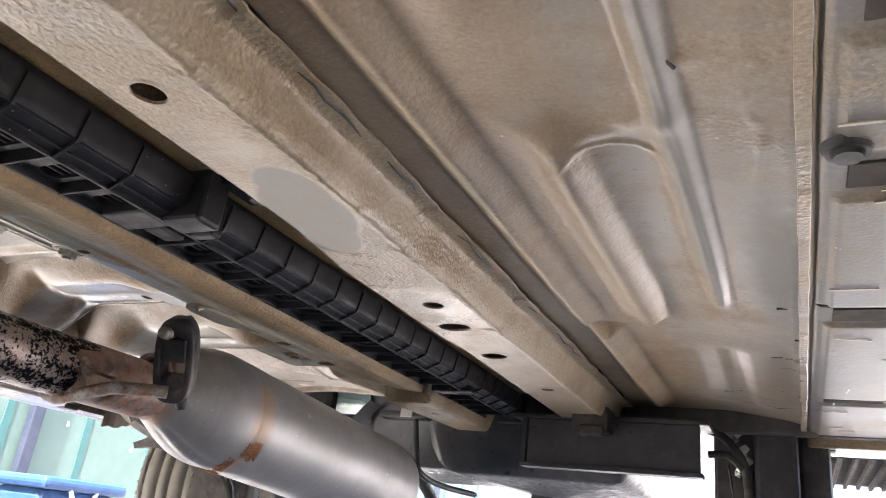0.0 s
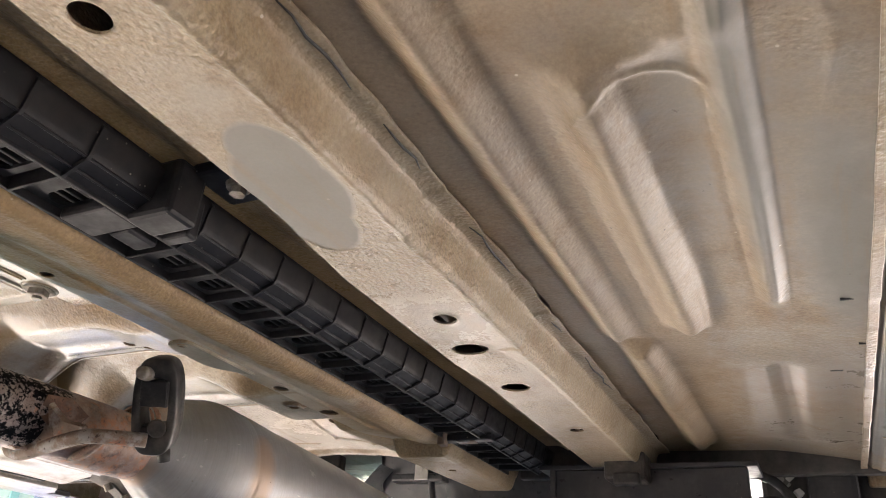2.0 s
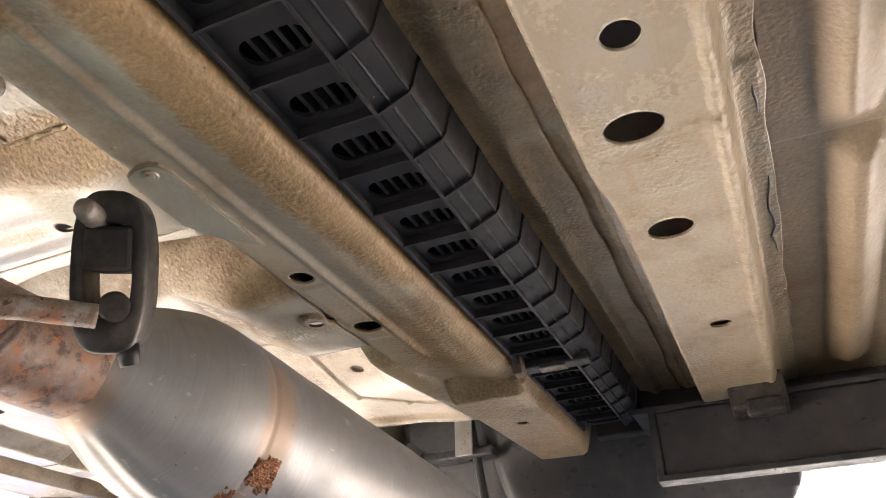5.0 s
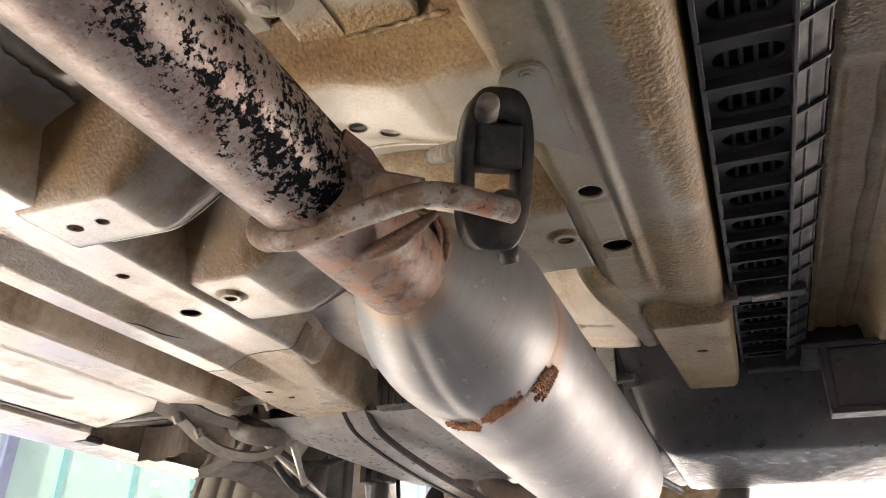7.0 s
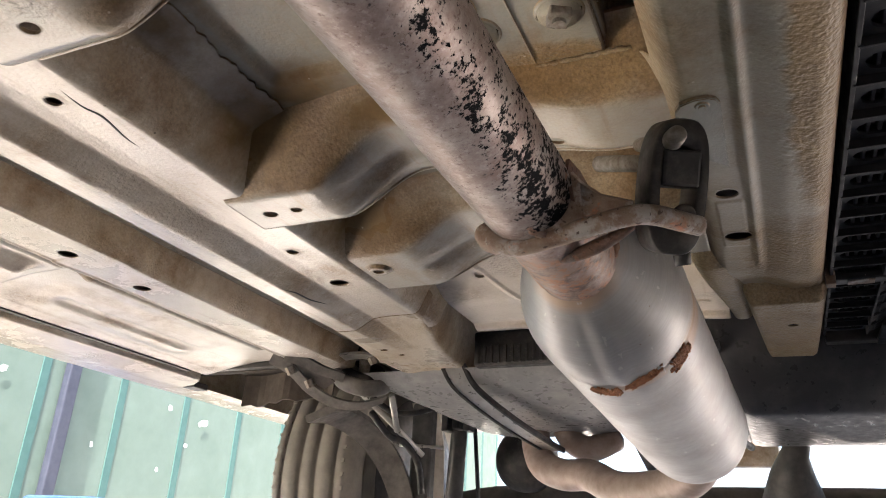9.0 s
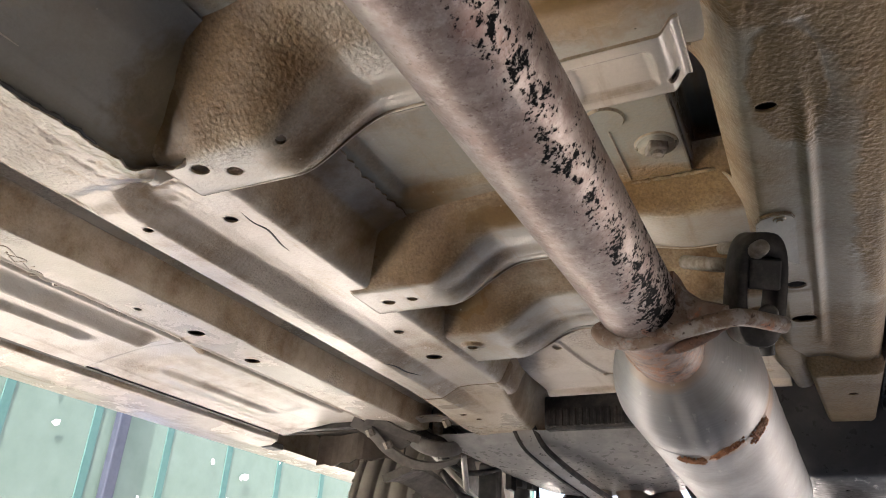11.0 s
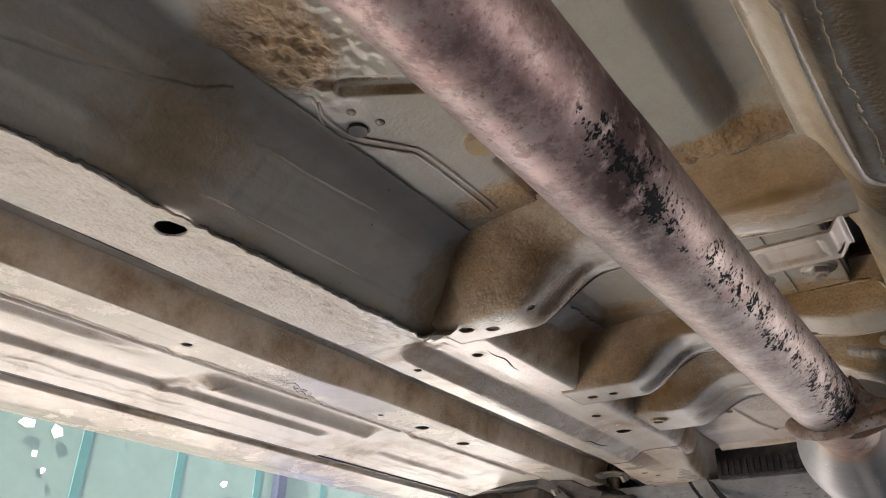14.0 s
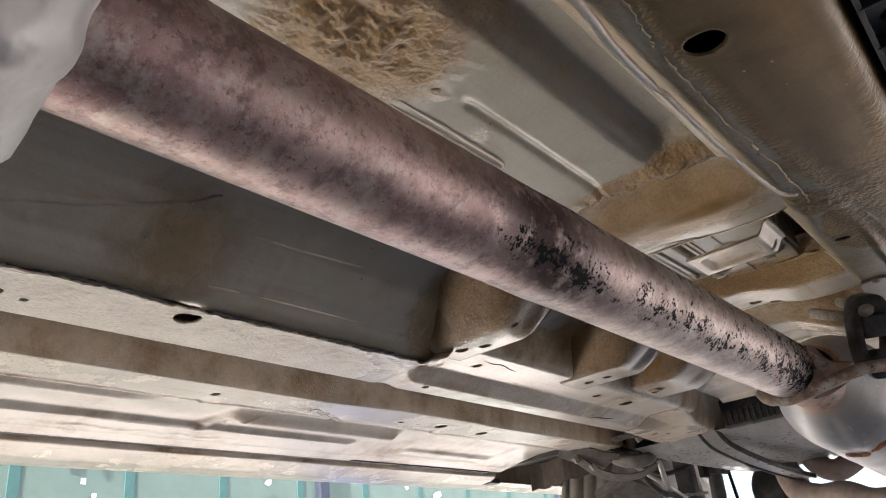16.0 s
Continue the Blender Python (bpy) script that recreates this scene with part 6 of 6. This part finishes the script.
strip("bracket_leg", [(-0.490, 1.110, 1.753), (-0.468, 1.135, 1.739), (-0.452, 1.165, 1.716), (-0.425, 1.190, 1.699), (-0.385, 1.205, 1.694), (-0.345, 1.215, 1.705)], (0.008, -0.006, 0.006), 0.004, arm_mat, arm)
strip("bracket_leg", [(-0.462, 1.105, 1.753), (-0.440, 1.125, 1.748), (-0.420, 1.150, 1.738), (-0.398, 1.175, 1.732)], (0.006, -0.006, 0.006), 0.004, arm_mat, arm)
strip("bracket_web", [(-0.478, 1.112, 1.757), (-0.452, 1.145, 1.742), (-0.425, 1.180, 1.722)], (0.014, -0.004, 0.006), 0.003, arm_mat, arm)
strip("bracket_cap", [(-0.405, 1.165, 1.762), (-0.37, 1.175, 1.766), (-0.335, 1.19, 1.760)], (0.004, -0.010, 0.002), 0.004, strap_mat, arm)
for p in ((-0.466, 1.130, 1.735), (-0.447, 1.157, 1.720), (-0.352, 1.180, 1.757)):
    bm = bmesh.new()
    bmesh.ops.create_cone(bm, cap_ends=True, segments=6, radius1=0.0075, radius2=0.0075, depth=0.012, matrix=Matrix.Translation(p) @ Euler((0.5, -0.3, 0)).to_matrix().to_4x4())
    part("bolt", bm, bolt_mat, arm)
strip("arm_beam", [(-0.462, 1.215, 1.690), (-0.472, 1.29, 1.700), (-0.458, 1.36, 1.682), (-0.432, 1.40, 1.640), (-0.418, 1.43, 1.590), (-0.412, 1.46, 1.53)], (0.024, 0.004, 0.010), 0.012, arm_mat, arm)
box("link_bracket", -0.408, -0.368, 1.44, 1.47, 1.54, 1.742, dark_steel, arm, 0.006)
tube("link_rod", [(-0.440, 1.30, 1.735), (-0.405, 1.36, 1.690), (-0.372, 1.42, 1.645)], 0.005, strap_mat, arm, seg=10)
tube("link_rod", [(-0.352, 1.25, 1.715), (-0.385, 1.34, 1.676)], 0.0055, strap_mat, arm, seg=10)
tube("link_rod", [(-0.425, 1.43, 1.665), (-0.345, 1.45, 1.662)], 0.0035, strap_mat, arm, seg=8)
tube("brake_hose", curve_pts([(-0.415, 1.30, 1.700), (-0.40, 1.34, 1.668), (-0.385, 1.37, 1.660), (-0.372, 1.40, 1.63), (-0.37, 1.42, 1.58)], 6), 0.006, rubber, arm, seg=10)
tube("brake_hose", curve_pts([(-0.40, 1.27, 1.72), (-0.375, 1.30, 1.70), (-0.35, 1.34, 1.705), (-0.335, 1.38, 1.72)], 6), 0.005, rubber, arm, seg=10)
back_mat = plain("dusty_backing_plate", (0.36, 0.32, 0.28), (0.22, 0.19, 0.16), 30, 0.6)
strip("backing_plate", [(-0.448, 1.58, 1.77), (-0.438, 1.60, 1.70), (-0.434, 1.61, 1.62), (-0.436, 1.62, 1.54)], (0.026, 0.004, 0.0), 0.008, back_mat, arm)

axle = thing("rear_axle", "black steel rear axle beam with spring seats and dampers", "axle")
tube("axle_beam", curve_pts([(-0.64, 1.72, 1.550), (-0.45, 1.735, 1.566), (-0.30, 1.74, 1.586), (0.08, 1.74, 1.587), (0.40, 1.74, 1.588), (0.80, 1.74, 1.575)], 5), 0.04, dark_steel, axle, seg=24)
tube("damper", [(-0.350, 1.53, 1.80), (-0.356, 1.545, 1.70), (-0.372, 1.56, 1.53)], [0.013, 0.016, 0.017], dark_steel, axle, seg=20)
tube("damper_rod", [(-0.330, 1.56, 1.72), (-0.322, 1.58, 1.53)], 0.004, dark_steel, axle, seg=12)
for k in range(5):
    box("bracket_tooth", -0.375 + 0.022 * k, -0.362 + 0.022 * k, 1.50, 1.53, 1.700 + 0.004 * (k % 2), 1.742, dark_steel, axle, 0.002)
tube("spring_seat", [(-0.262, 1.60, 1.665), (-0.255, 1.63, 1.665), (-0.250, 1.66, 1.665)], [0.040, 0.062, 0.062], rubber, axle, seg=36)
tube("strut_mount", [(0.242, 1.62, 1.78), (0.240, 1.62, 1.70), (0.229, 1.625, 1.672), (0.222, 1.64, 1.640), (0.220, 1.68, 1.60), (0.22, 1.70, 1.55)], [0.018, 0.019, 0.023, 0.036, 0.052, 0.060], dark_steel, axle, seg=28)
tube("cross_tube", [(-0.03, 1.52, 1.72), (0.0, 1.60, 1.64)], 0.012, dark_steel, axle, seg=16)
bumper = thing("rear_bumper", "pale painted inner rear bumper panel", "bumper")
part("panel", box_bm(bmesh.new(), 0.00, 0.205, 2.20, 2.23, 1.715, 1.79, 0.012), paint_skirt, bumper)

WC = Vector((-0.66, 1.80, 1.62))
tp = [(-0.092, 0.215), (-0.098, 0.25), (-0.094, 0.285), (-0.080, 0.302), (-0.066, 0.306), (-0.064, 0.300), (-0.058, 0.300), (-0.056, 0.307), (-0.024, 0.309), (-0.022, 0.302), (-0.014, 0.302), (-0.012, 0.309), (0.012, 0.309), (0.014, 0.302), (0.022, 0.302), (0.024, 0.309), (0.056, 0.307), (0.058, 0.300), (0.064, 0.300), (0.066, 0.306), (0.080, 0.302), (0.094, 0.285), (0.098, 0.25), (0.092, 0.215)]
tyre = tube("tyre", [WC + Vector((u, 0, 0)) for u, r in tp], [r for u, r in tp], tyre_mat, body, "dusty worn tyre of the rear wheel", seg=96, caps=False)
bm = bmesh.new()
for k in range(72):
    for sx in (-0.073, 0.073):
        m_ = Matrix.Translation(WC) @ Matrix.Rotation(2 * math.pi * k / 72, 4, "X") @ Matrix.Translation((sx, 0, 0.3035))
        box_bm(bm, -0.009, 0.009, -0.0035, 0.0035, -0.003, 0.0006, 0, m_)
tagged(part("tread_blocks", bm, tyre_mat, tyre), kind="stuff")
rimp = [(0.085, 0.212), (0.06, 0.205), (0.05, 0.17), (0.045, 0.10), (0.05, 0.05), (-0.06, 0.05), (-0.06, 0.20), (-0.09, 0.212)]
tube("rim", [WC + Vector((u, 0, 0)) for u, r in rimp], [r for u, r in rimp], rim_mat, tyre, seg=64)
tube("brake_drum", [WC + Vector((u, 0, 0)) for u in (0.05, 0.10, 0.115)], [0.20, 0.20, 0.15], dark_steel, tyre, seg=48)
tube("hub_axle", [(-0.62, 1.80, 1.62), (-0.50, 1.80, 1.60)], 0.035, dark_steel, tyre, seg=20)

# ---- yard: sheet fence and blue container ----
fence = thing("sheet_fence", "tall teal painted metal sheet fence with dark posts", "fence", kind="structure")
joints = [-1.72 + 0.645 * k for k in range(-6, 22)]
for a, b in zip(joints[:-1], joints[1:]):
    bm = bmesh.new()
    box_bm(bm, -4.03, -4.0, a + 0.012, b - 0.012, 0.02, 4.6, 0.006)
    part("sheet", bm, teal_mat, fence)
    box("seam_strip", -4.02, -3.994, b - 0.032, b + 0.032, 0.02, 4.6, teal_dark, fence, 0.003)
for y in (-3.0, 0.3, 3.62, 6.9, 10.2):
    box("post", -4.0, -3.94, y - 0.045, y + 0.045, 0, 4.7, post_mat, fence, 0.01)
rnd = random.Random(3)
# small white spots scattered over the sheets
marks = [(1.79, 2.49, 0.09, 0.07), (1.96, 2.48, 0.09, 0.07), (1.87, 2.34, 0.05, 0.04), (3.15, 2.38, 0.06, 0.05), (4.55, 2.40, 0.05, 0.05), (4.95, 2.35, 0.10, 0.06)]
marks += [(rnd.uniform(0.2, 7.5), rnd.uniform(1.5, 2.9), rnd.uniform(0.015, 0.05), rnd.uniform(0.02, 0.06)) for _ in range(34)]
for y, z, w, h in marks:
    bm = bmesh.new()
    k = rnd.randint(4, 6)
    vs = [bm.verts.new((-3.987, y + 0.5 * w * (1 + rnd.uniform(-0.3, 0.3)) * math.cos(0.8 + 2 * math.pi * i / k), z + 0.5 * h * (1 + rnd.uniform(-0.3, 0.3)) * math.sin(0.8 + 2 * math.pi * i / k))) for i in range(k)]
    f = bm.faces.new(vs)
    r_ = bmesh.ops.extrude_face_region(bm, geom=[f])
    bmesh.ops.translate(bm, vec=(-0.002, 0, 0), verts=[v for v in r_["geom"] if isinstance(v, bmesh.types.BMVert)])
    part("pale_spot", bm, white_mat, fence)

tub = thing("blue_container", "tall blue plastic container standing by the fence", "container")
part("body", box_bm(bmesh.new(), -3.25, -2.85, 2.95, 3.45, 0, 1.60, 0.05), blue_mat, tub)
part("lid", box_bm(bmesh.new(), -3.28, -2.82, 2.92, 3.48, 1.59, 1.655, 0.025), blue_mat, tub)
tube("handle", curve_pts([(-2.84, 3.10, 1.60), (-2.81, 3.12, 1.54), (-2.81, 3.22, 1.53), (-2.84, 3.28, 1.60)], 6), 0.012, white_mat, tub, seg=10)
